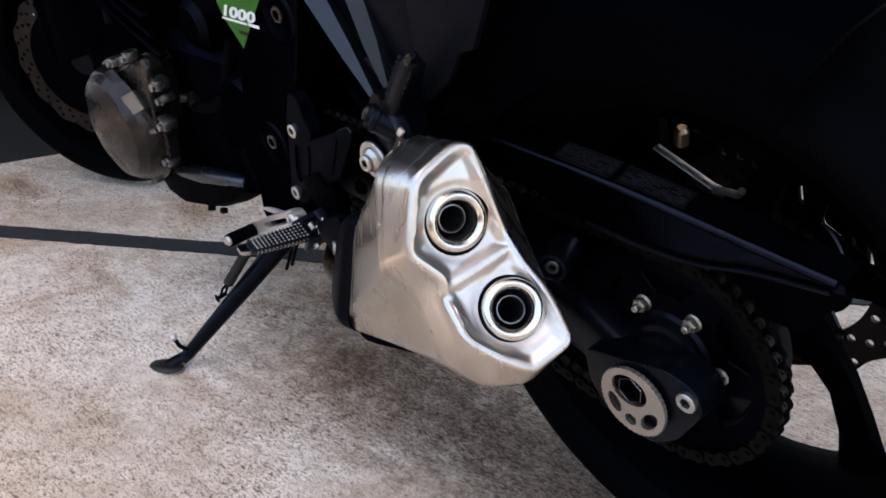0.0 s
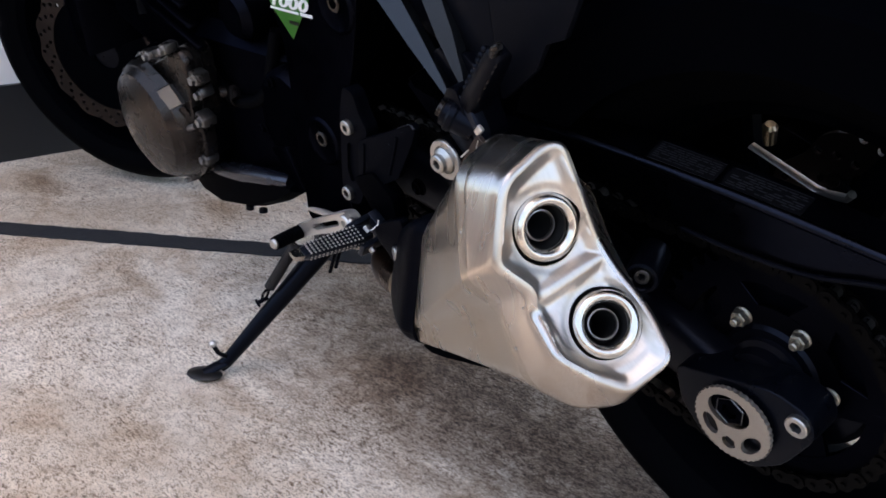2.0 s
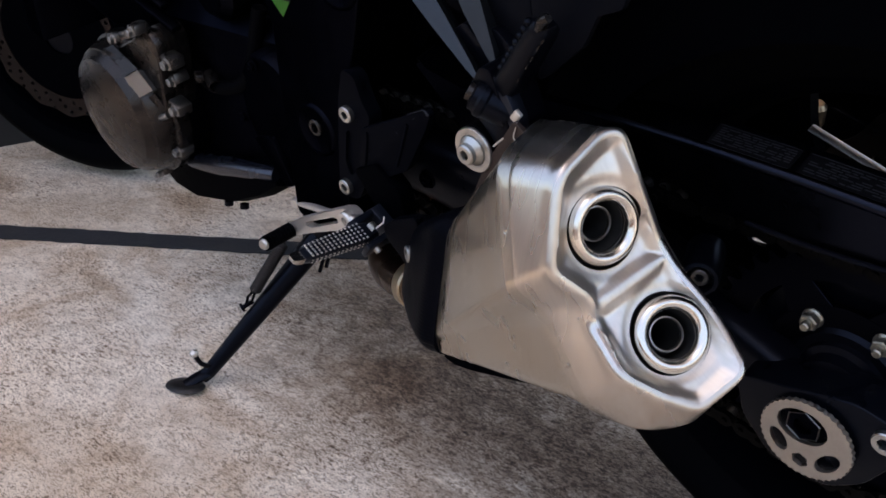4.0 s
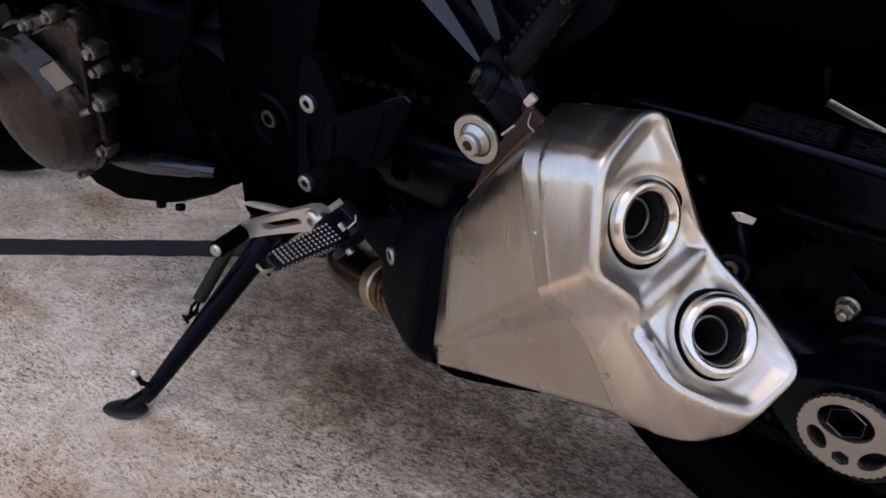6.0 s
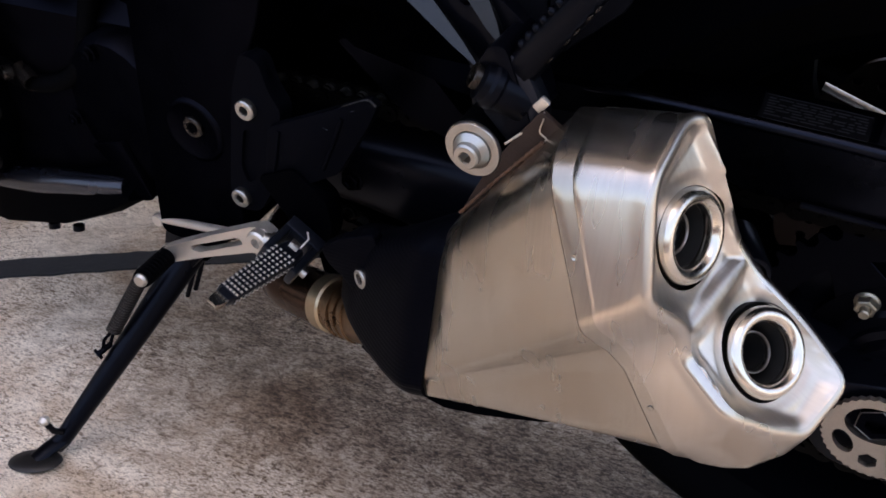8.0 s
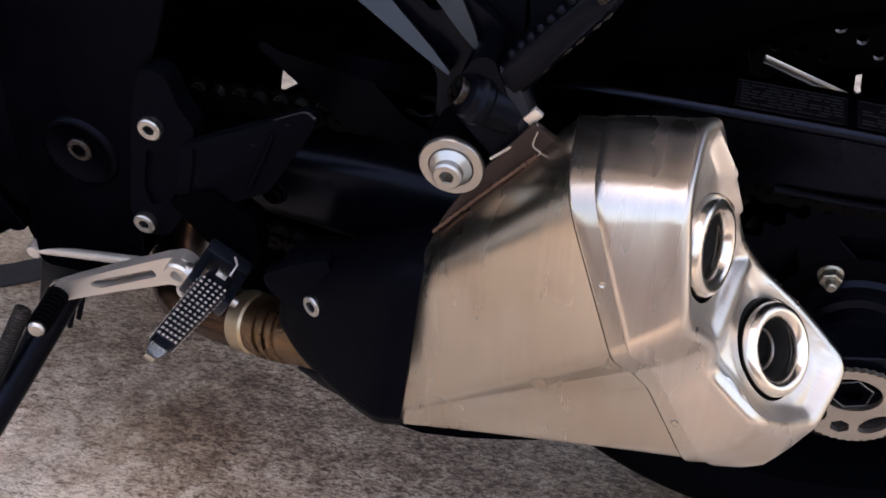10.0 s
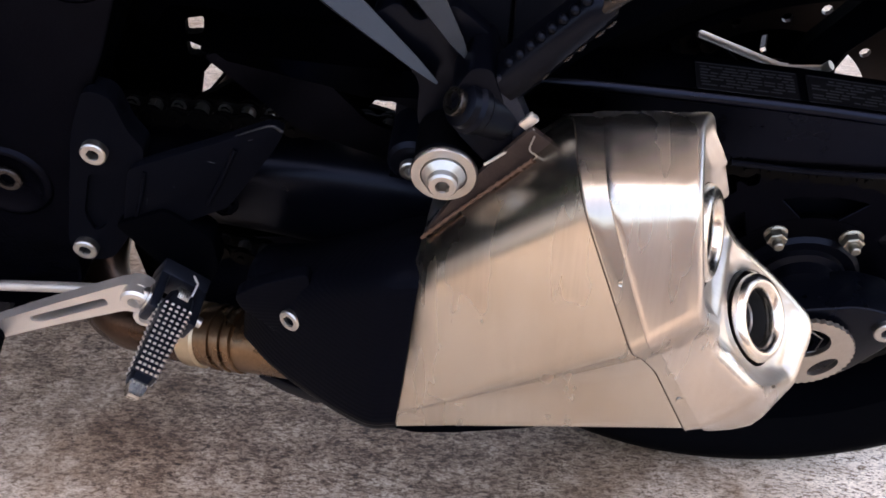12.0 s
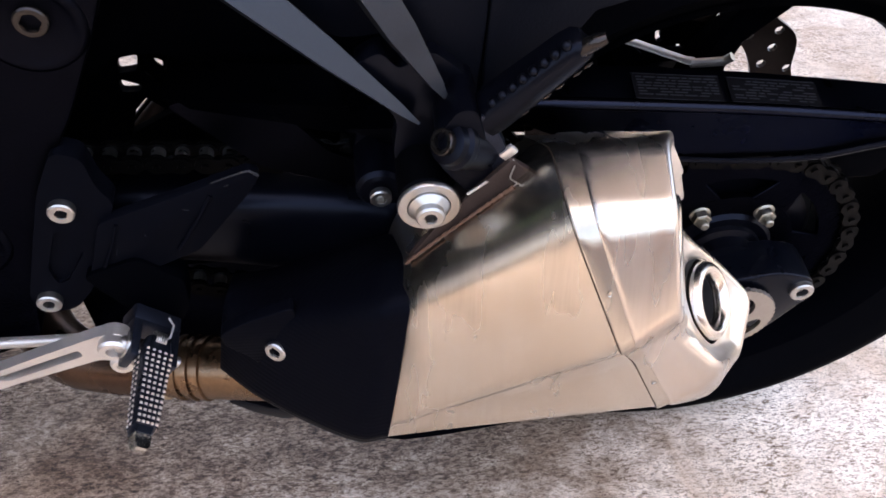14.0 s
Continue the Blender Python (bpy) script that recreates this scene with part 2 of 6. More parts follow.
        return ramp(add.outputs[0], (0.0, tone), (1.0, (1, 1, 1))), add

    for x, y, wide, deep, tone in SPILL_SHADES:
        col, add = spill_shade(x, y, wide, deep, tone)
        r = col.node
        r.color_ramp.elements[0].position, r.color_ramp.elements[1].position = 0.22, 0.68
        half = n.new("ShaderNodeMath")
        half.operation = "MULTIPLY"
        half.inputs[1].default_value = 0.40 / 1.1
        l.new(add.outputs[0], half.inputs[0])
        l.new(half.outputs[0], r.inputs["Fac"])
        soil_shade = mix("MULTIPLY", soil_shade, col, 1.0) if soil_shade else col
    c = mix("MULTIPLY", c, soil_shade, 1.0)
    clean = n.new("ShaderNodeRGBToBW")
    l.new(soil_shade, clean.inputs[0])
    thick = n.new("ShaderNodeMath")
    thick.operation = "SUBTRACT"
    thick.inputs[0].default_value = 1.0
    l.new(clean.outputs[0], thick.inputs[1])
    for scale, turn in ((105, -32), (150, 30)):
        fleck = ramp(noise_tex(scale, 5, 0.7, 0.66, 2.0, turn), (0.42, (0.32, 0.22, 0.15)), (0.50, (1.04, 1.01, 0.97)))
        c = mix("MULTIPLY", c, fleck, thick.outputs[0])
    l.new(c, b.inputs["Base Color"])
    bp = n.new("ShaderNodeBump")
    bp.inputs["Strength"].default_value, bp.inputs["Distance"].default_value = 0.35, 0.002
    l.new(noise_tex(180, 6), bp.inputs["Height"])
    l.new(bp.outputs["Normal"], b.inputs["Normal"])
    return m


CONCRETE = concrete()


def woven():
    """The ribbed heat shield: fine diagonal ribs as relief."""
    m = material("black ribbed heat shield", (0.0016, 0.0018, 0.0031), 0.42, 0, 0.2, 30, 0.0, spec=0.02, sheen=NAVY)
    n, l = m.node_tree.nodes, m.node_tree.links
    w = n.new("ShaderNodeTexWave")
    w.inputs["Scale"].default_value, w.inputs["Distortion"].default_value = 90, 0.4
    w.bands_direction = "Z"
    at = n.new("ShaderNodeTexCoord")
    l.new(at.outputs["Object"], w.inputs["Vector"])
    bp = n.new("ShaderNodeBump")
    bp.inputs["Strength"].default_value, bp.inputs["Distance"].default_value = 0.14, 0.001
    l.new(w.outputs["Fac"], bp.inputs["Height"])
    l.new(bp.outputs["Normal"], n["Principled BSDF"].inputs["Normal"])
    return m


SHIELD = woven()

# ---- mesh tools ----


def finish(ob, angle=35):
    for p in ob.data.polygons:
        p.use_smooth = True
    ob.data.set_sharp_from_angle(angle=radians(angle))
    return ob


def part(name, bm, mat, parent=None, label="", angle=35):
    """Links a bmesh as one mesh object, under a thing or under a part."""
    bmesh.ops.recalc_face_normals(bm, faces=bm.faces)
    me = bpy.data.meshes.new(name)
    bm.to_mesh(me)
    bm.free()
    ob = new(name, me)
    me.materials.append(mat)
    if parent is not None:
        ob.parent = parent
    if label:
        ob["label"] = label
    return finish(ob, angle)


def group_of(name, parent, label=""):
    """An Empty that holds the sub-parts of a part."""
    ob = new(name)
    ob.parent = parent
    ob.empty_display_size = 0.02
    if label:
        ob["label"] = label
    return ob


def join(*bms):
    out = bms[0]
    for b in bms[1:]:
        tmp = bpy.data.meshes.new("tmp")
        b.to_mesh(tmp)
        b.free()
        out.from_mesh(tmp)
        bpy.data.meshes.remove(tmp)
    return out


def plate(outline, y0, y1, bev=0.002, seg=2):
    """A flat piece in the bike's side plane: outline in x and z, thick from y0 (near) to y1."""
    bm = bmesh.new()
    vs = [bm.verts.new((x, y0, z)) for x, z in outline]
    f = bm.faces.new(vs)
    got = bmesh.ops.extrude_face_region(bm, geom=[f])
    for v in got["geom"]:
        if isinstance(v, bmesh.types.BMVert):
            v.co.y = y1
    bmesh.ops.recalc_face_normals(bm, faces=bm.faces)
    if bev:
        bmesh.ops.bevel(bm, geom=list(bm.edges), offset=bev, segments=seg, affect="EDGES", profile=0.5, clamp_overlap=True)
    return bm


def smooth_outline(pts, radius=0.006, steps=4):
    """Rounds the corners of an outline."""
    out, n = [], len(pts)
    for i in range(n):
        a, b, c = Vector(pts[i - 1]), Vector(pts[i]), Vector(pts[(i + 1) % n])
        u, w = a - b, c - b
        r = min(radius, 0.4 * u.length, 0.4 * w.length)
        p, q = b + u.normalized() * r, b + w.normalized() * r
        for k in range(steps + 1):
            t = k / steps
            out.append(tuple((1 - t) ** 2 * p + 2 * t * (1 - t) * b + t * t * q))
    return out


def spline(pts, per=8):
    """Points on a smooth curve through pts."""
    p = [Vector(q) for q in pts]
    p = [2 * p[0] - p[1]] + p + [2 * p[-1] - p[-2]]
    out = []
    for i in range(1, len(p) - 2):
        for k in range(per):
            t = k / per
            a, b, c, d = p[i - 1 : i + 3]
            out.append(0.5 * (2 * b + (c - a) * t + (2 * a - 5 * b + 4 * c - d) * t * t + (3 * b - a - 3 * c + d) * t ** 3))
    return out + [p[-2]]


def sweep(pts, radius, n=12, flat=1.0, caps=True):
    """A round bar along pts; radius is a number or a function of 0..1."""
    pts = [Vector(p) for p in pts]
    bm = bmesh.new()
    rings = []
    side = None
    for i, p in enumerate(pts):
        d = (pts[min(i + 1, len(pts) - 1)] - pts[max(i - 1, 0)]).normalized()
        if side is None:
            side = d.cross(Vector((0, 0, 1)))
            if side.length < 0.1:
                side = d.cross(Vector((0, 1, 0)))
        side = (side - d * side.dot(d)).normalized()
        up = d.cross(side)
        r = radius(i / (len(pts) - 1)) if callable(radius) else radius
        rings.append([bm.verts.new(p + r * (math.cos(a) * side + flat * math.sin(a) * up)) for a in (2 * math.pi * k / n for k in range(n))])
    for a, b in zip(rings, rings[1:]):
        for k in range(n):
            bm.faces.new((a[k], a[(k + 1) % n], b[(k + 1) % n], b[k]))
    if caps:
        bm.faces.new(rings[0])
        bm.faces.new(rings[-1])
    return bm


def lathe(profile, centre=(0, 0, 0), axis=(0, -1, 0), n=28, closed=False, turn=0.0):
    """Turns a profile of (radius, height along axis) round the axis through centre."""
    axis = Vector(axis).normalized()
    u = axis.cross(Vector((0, 0, 1)))
    if u.length < 0.1:
        u = axis.cross(Vector((1, 0, 0)))
    u.normalize()
    w = axis.cross(u)
    bm = bmesh.new()
    rings = []
    for r, h in profile:
        c = Vector(centre) + axis * h
        if r < 1e-6:
            rings.append([bm.verts.new(c)])
        else:
            rings.append([bm.verts.new(c + r * (math.cos(a) * u + math.sin(a) * w)) for a in (turn + 2 * math.pi * k / n for k in range(n))])
    pairs = list(zip(rings, rings[1:])) + ([(rings[-1], rings[0])] if closed else [])
    for a, b in pairs:
        for k in range(n):
            q = [a[k % len(a)], a[(k + 1) % len(a)], b[(k + 1) % len(b)], b[k % len(b)]]
            q = list(dict.fromkeys(q))
            if len(q) > 2:
                bm.faces.new(q)
    return bm


def loft(sections, cap_a=True, cap_b=True):
    bm = bmesh.new()
    rings = [[bm.verts.new(p) for p in s] for s in sections]
    n = len(rings[0])
    for a, b in zip(rings, rings[1:]):
        for k in range(n):
            bm.faces.new((a[k], a[(k + 1) % n], b[(k + 1) % n], b[k]))
    if cap_a:
        bm.faces.new(rings[0])
    if cap_b:
        bm.faces.new(rings[-1])
    return bm


def block(centre, size, turn=(0, 0, 0), bev=0.004, seg=2):
    bm = bmesh.new()
    bmesh.ops.create_cube(bm, size=1)
    bmesh.ops.scale(bm, vec=size, verts=bm.verts)
    if bev:
        bmesh.ops.bevel(bm, geom=list(bm.edges), offset=bev, segments=seg, affect="EDGES", profile=0.5, clamp_overlap=True)
    bmesh.ops.transform(bm, matrix=pose(*centre, *turn), verts=bm.verts)
    return bm


def socket_bolt(centre, r, h, axis=(0, -1, 0), inner=0.55):
    """A round bolt head with a hexagon socket."""
    c = 0.15 * h
    head = lathe([(0.55 * r, -h * 0.2), (r, 0), (r, h - c), (r - c, h), (inner * r, h), (inner * r, -0.4 * h), (0, -0.4 * h)], centre, axis, 24)
    hexa = lathe([(inner * r * 1.12, h * 0.9), (inner * r * 1.0, h * 0.9), (inner * r, -h * 0.3), (0, -h * 0.3)], centre, axis, 6)
    return join(head, hexa)


def hex_bolt(centre, r, h, axis=(0, -1, 0), flange=1.25, stud=0.0):
    """A flanged hexagon head, or a nut when a stud stands out of it."""
    b = lathe([(flange * r, 0), (flange * r, 0.12 * h), (r * 0.98, 0.25 * h), (0, 0.25 * h)], centre, axis, 24)
    hx = lathe([(r, 0.2 * h), (r, 0.92 * h), (0.86 * r, h), (0.5 * r, h), (0.45 * r, 0.9 * h), (0, 0.9 * h)], centre, axis, 6, turn=0.3)
    out = join(b, hx)
    if stud:
        out = join(out, lathe([(0.5 * r, 0.8 * h), (0.5 * r, h + stud - 0.001), (0.4 * r, h + stud), (0, h + stud)], centre, axis, 14))
    return out


# ---- setting ----


def slab(name, x0, x1, y0, y1, z0, z1, mat, label="", kind="structure", category="", bev=0.0):
    ob = part(name, block(((x0 + x1) / 2, (y0 + y1) / 2, (z0 + z1) / 2), (x1 - x0, y1 - y0, z1 - z0), bev=bev), mat)
    return tagged(ob, label, category, "", kind)
ground = slab("ground", -40, 40, -40, 40, -0.3, 0, CONCRETE, "worn stained concrete forecourt with dark speckles and the bike's shade painted in", category="floor")
slab("wall_front", -2.02, -1.87, -1.40, 6, 0, 0.55, WALLPAINT, "low white painted wall beyond the front wheel", category="wall")
# unseen upper wall, added dark and cut short to steer reflections
slab("added_upper_wall", -2.02, -1.88, -1.05, 6, 0.55, 2.5, DADO, "added dark upper wall beyond the front wheel, out of view, to dim reflections", category="wall")
slab("baseboard", -1.87, -1.855, -1.40, 6, 0, 0.17, PLINTH, "dark painted plinth along the foot of the white wall", category="plinth")
# roof out of view, added; its edges and white are set for the light
slab("ceiling", -2.02, 2.6, -1.05, 3.0, 2.5, 2.65, ROOFMAT, "unseen white roof underside, added above the forecourt to shape the light", category="ceiling")


def joint_strip():
    """A strip of dark filler in the joint of the slab, with uneven edges."""
    rng = random.Random(4)
    bm = bmesh.new()
    d = Vector((math.cos(radians(41)), math.sin(radians(41)), 0))
    nrm = Vector((-d.y, d.x, 0))
    mid = Vector((-1.07, -0.035, 0))
    rows = []
    for i in range(241):
        s = -0.85 + 3.6 * i / 240
        w0, w1 = 0.027 + rng.uniform(-0.002, 0.002), 0.027 + rng.uniform(-0.002, 0.002)
        c = mid + d * s
        rows.append([bm.verts.new(c - nrm * w0 + Vector((0, 0, z))) for z in (-0.02, 0.003)] + [bm.verts.new(c + nrm * w1 + Vector((0, 0, z))) for z in (0.003, -0.02)])
    for a, b in zip(rows, rows[1:]):
        for k in range(4):
            bm.faces.new((a[k], a[(k + 1) % 4], b[(k + 1) % 4], b[k]))
    bm.faces.new(rows[0])
    bm.faces.new(rows[-1])
    return tagged(part("joint_strip", bm, JOINT), "dark filler strip in the joint of the concrete floor", "floor joint", "", "structure")


joint_strip()
# lane out of view, added so the muffler cap mirrors darker ground
slab("road", -12, 9, -3.2, -1.45, 0, 0.004, ASPHALT, "unseen grey asphalt lane beside the forecourt, added to darken reflections", category="road")
# wall out of view, added to give the cap its orange reflection
slab("added_wall_opposite", -12, 9, -3.4, -3.2, 0, 0.62, TERRACOTTA, "unseen low terracotta wall across the yard, added for its orange reflection", category="wall")

# ---- the motorcycle, leaning on its side stand; x to its rear, y to its right, z up along it ----
LEAN = 14.0
bike = new("motorcycle")
bike.matrix_world = pose(0, 0, 0, LEAN, 0, 0)
tagged(bike, "black sports motorcycle leaning on its side stand on concrete", "motorcycle")

# -- muffler --
muffler = group_of("muffler", bike, "brushed stainless twin-outlet muffler")
RIM = [
    (-0.116, -0.195, 0.529), (-0.123, -0.208, 0.532), (-0.1262, -0.2505, 0.5185), (-0.1175, -0.2775, 0.4630), (-0.102, -0.259, 0.436), (-0.101, -0.262, 0.420),
    (-0.072, -0.269, 0.392), (-0.054, -0.252, 0.372), (-0.036, -0.233, 0.356), (-0.021, -0.197, 0.3725), (-0.052, -0.186, 0.4015), (-0.081, -0.1895, 0.431), (-0.093, -0.1905, 0.450),
]
SEAM = [
    (-0.190, -0.140, 0.478), (-0.186, -0.198, 0.521), (-0.1830, -0.2485, 0.5120), (-0.150, -0.2845, 0.441), (-0.140, -0.271, 0.420), (-0.131, -0.268, 0.407),
    (-0.107, -0.274, 0.361), (-0.101, -0.256, 0.336), (-0.098, -0.225, 0.328), (-0.100, -0.150, 0.340), (-0.118, -0.138, 0.378), (-0.140, -0.135, 0.420), (-0.150, -0.135, 0.450),
]
FRONT = [
    (-0.264, -0.130, 0.405), (-0.264, -0.190, 0.432), (-0.271, -0.2265, 0.420), (-0.285, -0.250, 0.317), (-0.286, -0.2485, 0.312), (-0.286, -0.249, 0.307),
    (-0.286, -0.247, 0.297), (-0.285, -0.226, 0.284), (-0.281, -0.190, 0.280), (-0.281, -0.130, 0.290), (-0.278, -0.122, 0.320), (-0.275, -0.120, 0.350), (-0.268, -0.120, 0.380),
]
ROUND_BODY = [0.02, 0.012, 0.019, 0.007, 0.002, 0.005, 0.007, 0.010, 0.02, 0.02, 0.012, 0.01, 0.01]
ROUND_CAP = [0.008, 0.010, 0.012, 0.010, 0.006, 0.006, 0.010, 0.006, 0.009, 0.012, 0.02, 0.008, 0.006]


def between(a, b, t, grow=0.0):
    c = [Vector(p).lerp(Vector(q), t) for p, q in zip(a, b)]
    m = sum(c, Vector()) / len(c)
    return [p + (Vector((0, p.y - m.y, p.z - m.z))).normalized() * grow for p in c]


def rounded(section, radii, steps=5):
    """The section with each corner drawn round; every corner gives the same number of points."""
    out, n = [], len(section)
    for i in range(n):
        a, b, c = Vector(section[i - 1]), Vector(section[i]), Vector(section[(i + 1) % n])
        u, w = a - b, c - b
        p = b + u.normalized() * min(radii[i], 0.45 * u.length)
        q = b + w.normalized() * min(radii[i], 0.45 * w.length)
        for k in range(steps + 1):
            t = k / steps
            out.append((1 - t) ** 2 * p + 2 * t * (1 - t) * b + t * t * q)
    return out


def mixed(a, b, t):
    return [x + (y - x) * t for x, y in zip(a, b)]


def bevelled(bm, width, seg=3, least=12):
    sharp = [e for e in bm.edges if len(e.link_faces) == 2 and e.calc_face_angle(0) > radians(least)]
    bmesh.ops.bevel(bm, geom=sharp, offset=width, segments=seg, affect="EDGES", profile=0.5, clamp_overlap=True)
    return bm


bm = loft([rounded(between(FRONT, SEAM, t), ROUND_BODY) for t in (0, 0.2, 0.4, 0.6, 0.8, 1.02)], True, False)
part("body", bm, STEEL, muffler, "brushed steel muffler can", 60)
R_IM = rounded(RIM, ROUND_CAP)
part("seam", loft([rounded(between(SEAM, FRONT, t, 0.0006), ROUND_BODY) for t in (0.0, 0.006)], False, False), SEAMMAT, muffler, "thin dark welded seam", 60)
CHIN = {6: Vector((0, 0, -0.006)), 7: Vector((0.003, -0.004, -0.018)), 8: Vector((0.002, -0.002, -0.012))}


def cap_section(t, grow, chin):
    """The end cap's section; its underside bulges into a chin before it turns in to the rim."""
    return [p + CHIN.get(i, Vector()) * chin for i, p in enumerate(between(SEAM, RIM, t, grow))]


def turned_in(depth):
    """The outline of the rim moved inward on the outlet faces."""
    n = len(R_IM)
    mid = sum(R_IM, Vector()) / n
    out = []
    for i, p in enumerate(R_IM):
        run = (R_IM[(i + 2) % n] - R_IM[i - 2]).normalized()
        k = i / PER
        face = UP_N if k < 4.5 or k > 11.5 else LO_N
        inward = face.cross(run).normalized()
        out.append(p + inward * (depth if inward.dot(mid - p) > 0 else -depth))
    return out


def end_sections():
    """The cap from its band to the rim, turned over the rim in a soft edge."""
    rows = [rounded(cap_section(t, g, k), mixed(ROUND_BODY, ROUND_CAP, f)) for t, g, f, k in ((0.22, 0.0016, 0.25, 0.35), (0.235, 0.0026, 0.3, 0.38), (0.30, 0.0028, 0.4, 0.5), (0.55, 0.0024, 0.7, 0.85), (0.75, 0.0018, 0.9, 1.0), (0.86, 0.0010, 1.0, 0.85))]
    back = [(q - p).normalized() for p, q in zip(R_IM, rows[-2])]
    inner_ring = turned_in(ROLL)
    proud = [p - (d + (q - p).normalized()) * 0.3 * ROLL for p, d, q in zip(R_IM, back, inner_ring)]
    for k in range(7):
        a = k / 6
        rows.append([(p + d * ROLL) * (1 - a) ** 2 + p * (2 * a * (1 - a)) + q * a * a for p, d, q in zip(proud, back, inner_ring)])
    return rows, inner_ring


PER, ROLL = 6, 0.0044
UP_N, LO_N = Vector((0.91, -0.265, 0.318)).normalized(), Vector((0.697, -0.320, 0.641)).normalized()
band_rows = [rounded(cap_section(t, g, k), mixed(ROUND_BODY, ROUND_CAP, f)) for t, g, f, k in ((0.0, 0.0002, 0.0, 0.0), (0.0, 0.0013, 0.0, 0.0), (0.012, 0.0017, 0.05, 0.05), (0.12, 0.0017, 0.15, 0.2), (0.222, 0.0016, 0.25, 0.35))]
part("flange_band", loft(band_rows, False, False), BANDSTEEL, muffler, "matt steel band along the seam", 28)
cap_rows, FACE_EDGE = end_sections()
part("end_cap", loft(cap_rows, False, False), CAPSTEEL, muffler, "faceted polished steel end cap", 50)
for i, t in ((2.55, 0.12), (5.5, 0.14)):
    sec = cap_section(t, 0.0024, 0.2)
    k = int(i)
    p = sec[k].lerp(sec[k + 1], i - k)
    out = (sec[k + 1] - sec[k]).cross(Vector(RIM[k]) - Vector(SEAM[k])).normalized()
    out = out if out.y < 0 else -out
    part("spot_weld", lathe([(0.0019, -0.0004), (0.0016, 0.0002), (0.0010, 0.0), (0, -0.0001)], p, out, 16), BANDSTEEL, muffler, "small round spot weld", 60)



def heading(az, el):
    return Vector((math.cos(radians(el)) * math.cos(radians(az)), -math.cos(radians(el)) * math.sin(radians(az)), math.sin(radians(el))))


UP_O, LO_O = Vector((-0.1074, -0.2282, 0.4744)), Vector((-0.0637, -0.2212, 0.4019))
UP_A, LO_A = heading(18, 15), heading(30, 36)
RIDGE_A = (Vector(RIM[4]) + Vector(RIM[5])) / 2
RIDGE_B = (Vector(RIM[11]) + Vector(RIM[12])) / 2


def outlet_face(edge, hole):
    """The pressed rear face: two dishes round the outlets with a soft ridge between them."""
    mid_n = (UP_N + LO_N).normalized()
    u = mid_n.cross(Vector((0, 1, 0))).normalized()
    w = mid_n.cross(u)
    o = (UP_O + LO_O) / 2

    def flat(p):
        d = Vector(p) - o
        return Vector((d.dot(u), d.dot(w)))

    rim2 = [flat(p) for p in edge]
    rim_h = np.array([(p - o).dot(mid_n) for p in edge])
    loops = [rim2]
    for c, ax in ((UP_O, UP_A), (LO_O, LO_A)):
        e1 = ax.cross(Vector((0, 0, 1))).normalized()
        e2 = ax.cross(e1)
        loops.append([flat(c + hole * (math.cos(a) * e1 + math.sin(a) * e2)) for a in (2 * math.pi * k / 64 for k in range(64))])
    pts, links = [], []
    for loop in loops:
        k0 = len(pts)
        pts += loop
        links += [(k0 + k, k0 + (k + 1) % len(loop)) for k in range(len(loop))]
    k0 = len(pts)
    pts += [flat(RIDGE_A.lerp(RIDGE_B, k / 30)) for k in range(2, 29)]
    links += [(k, k + 1) for k in range(k0, len(pts) - 1)]
    ring_pts = np.array([(p.x, p.y) for p in pts])
    lo, hi = ring_pts.min(axis=0), ring_pts.max(axis=0)
    step = 0.0016
    for i in range(int((hi[0] - lo[0]) / step)):
        for j in range(int((hi[1] - lo[1]) / step)):
            q = np.array((lo[0] + (i + 0.5 * (j % 2)) * step, lo[1] + j * step))
            if np.min(np.hypot(*(ring_pts - q).T)) > step * 0.8:
                pts.append(Vector(q))
    vs, _, faces, _, _, _ = delaunay_2d_cdt(pts, links, [], 1, 1e-6)
    xy = np.array([(p.x, p.y) for p in vs])
    rim_xy = np.array([(p.x, p.y) for p in rim2])
    centres = [np.array(flat(c)) for c in (UP_O, LO_O)]
    ra, rb = np.array(flat(RIDGE_A)), np.array(flat(RIDGE_B))

    def soft(x, a, b):
        t = np.clip((x - a) / (b - a), 0, 1)
        return t * t * (3 - 2 * t)

    def segment_distance(a, b):
        ab = b - a
        t = np.clip(((xy - a) @ ab) / (ab @ ab), 0, 1)
        return np.hypot(*(xy - a - t[:, None] * ab).T)

    d_rim = np.min([segment_distance(rim_xy[k - 1], rim_xy[k]) for k in range(len(rim_xy))], axis=0)
    d_ridge = segment_distance(ra, rb)
    far = np.hypot(xy[:, None, 0] - rim_xy[None, :, 0], xy[:, None, 1] - rim_xy[None, :, 1]) + 1e-5
    wt = far ** -3
    edge_h = (wt * rim_h).sum(axis=1) / wt.sum(axis=1)
    base = edge_h.copy()
    along = np.clip(((xy - ra) @ (rb - ra)) / ((rb - ra) @ (rb - ra)), 0, 1)
    ridge_h = (RIDGE_A - o).dot(mid_n) * (1 - along) + (RIDGE_B - o).dot(mid_n) * along
    on_ridge = (d_ridge < 1e-5) & (d_rim > 0.003)
    base[on_ridge] = ridge_h[on_ridge]
    loose = (d_rim > 1e-5) & ~on_ridge
    pairs = np.array(sorted({tuple(sorted((f[k - 1], f[k]))) for f in faces for k in range(len(f))}))
    ends, others = np.concatenate((pairs[:, 0], pairs[:, 1])), np.concatenate((pairs[:, 1], pairs[:, 0]))
    count = np.maximum(np.bincount(ends, minlength=len(xy)), 1)
    for _ in range(1500):
        mean = np.bincount(ends, base[others], minlength=len(xy)) / count
        base[loose] = mean[loose]
    near = np.minimum(d_rim + 0.0015, d_ridge)
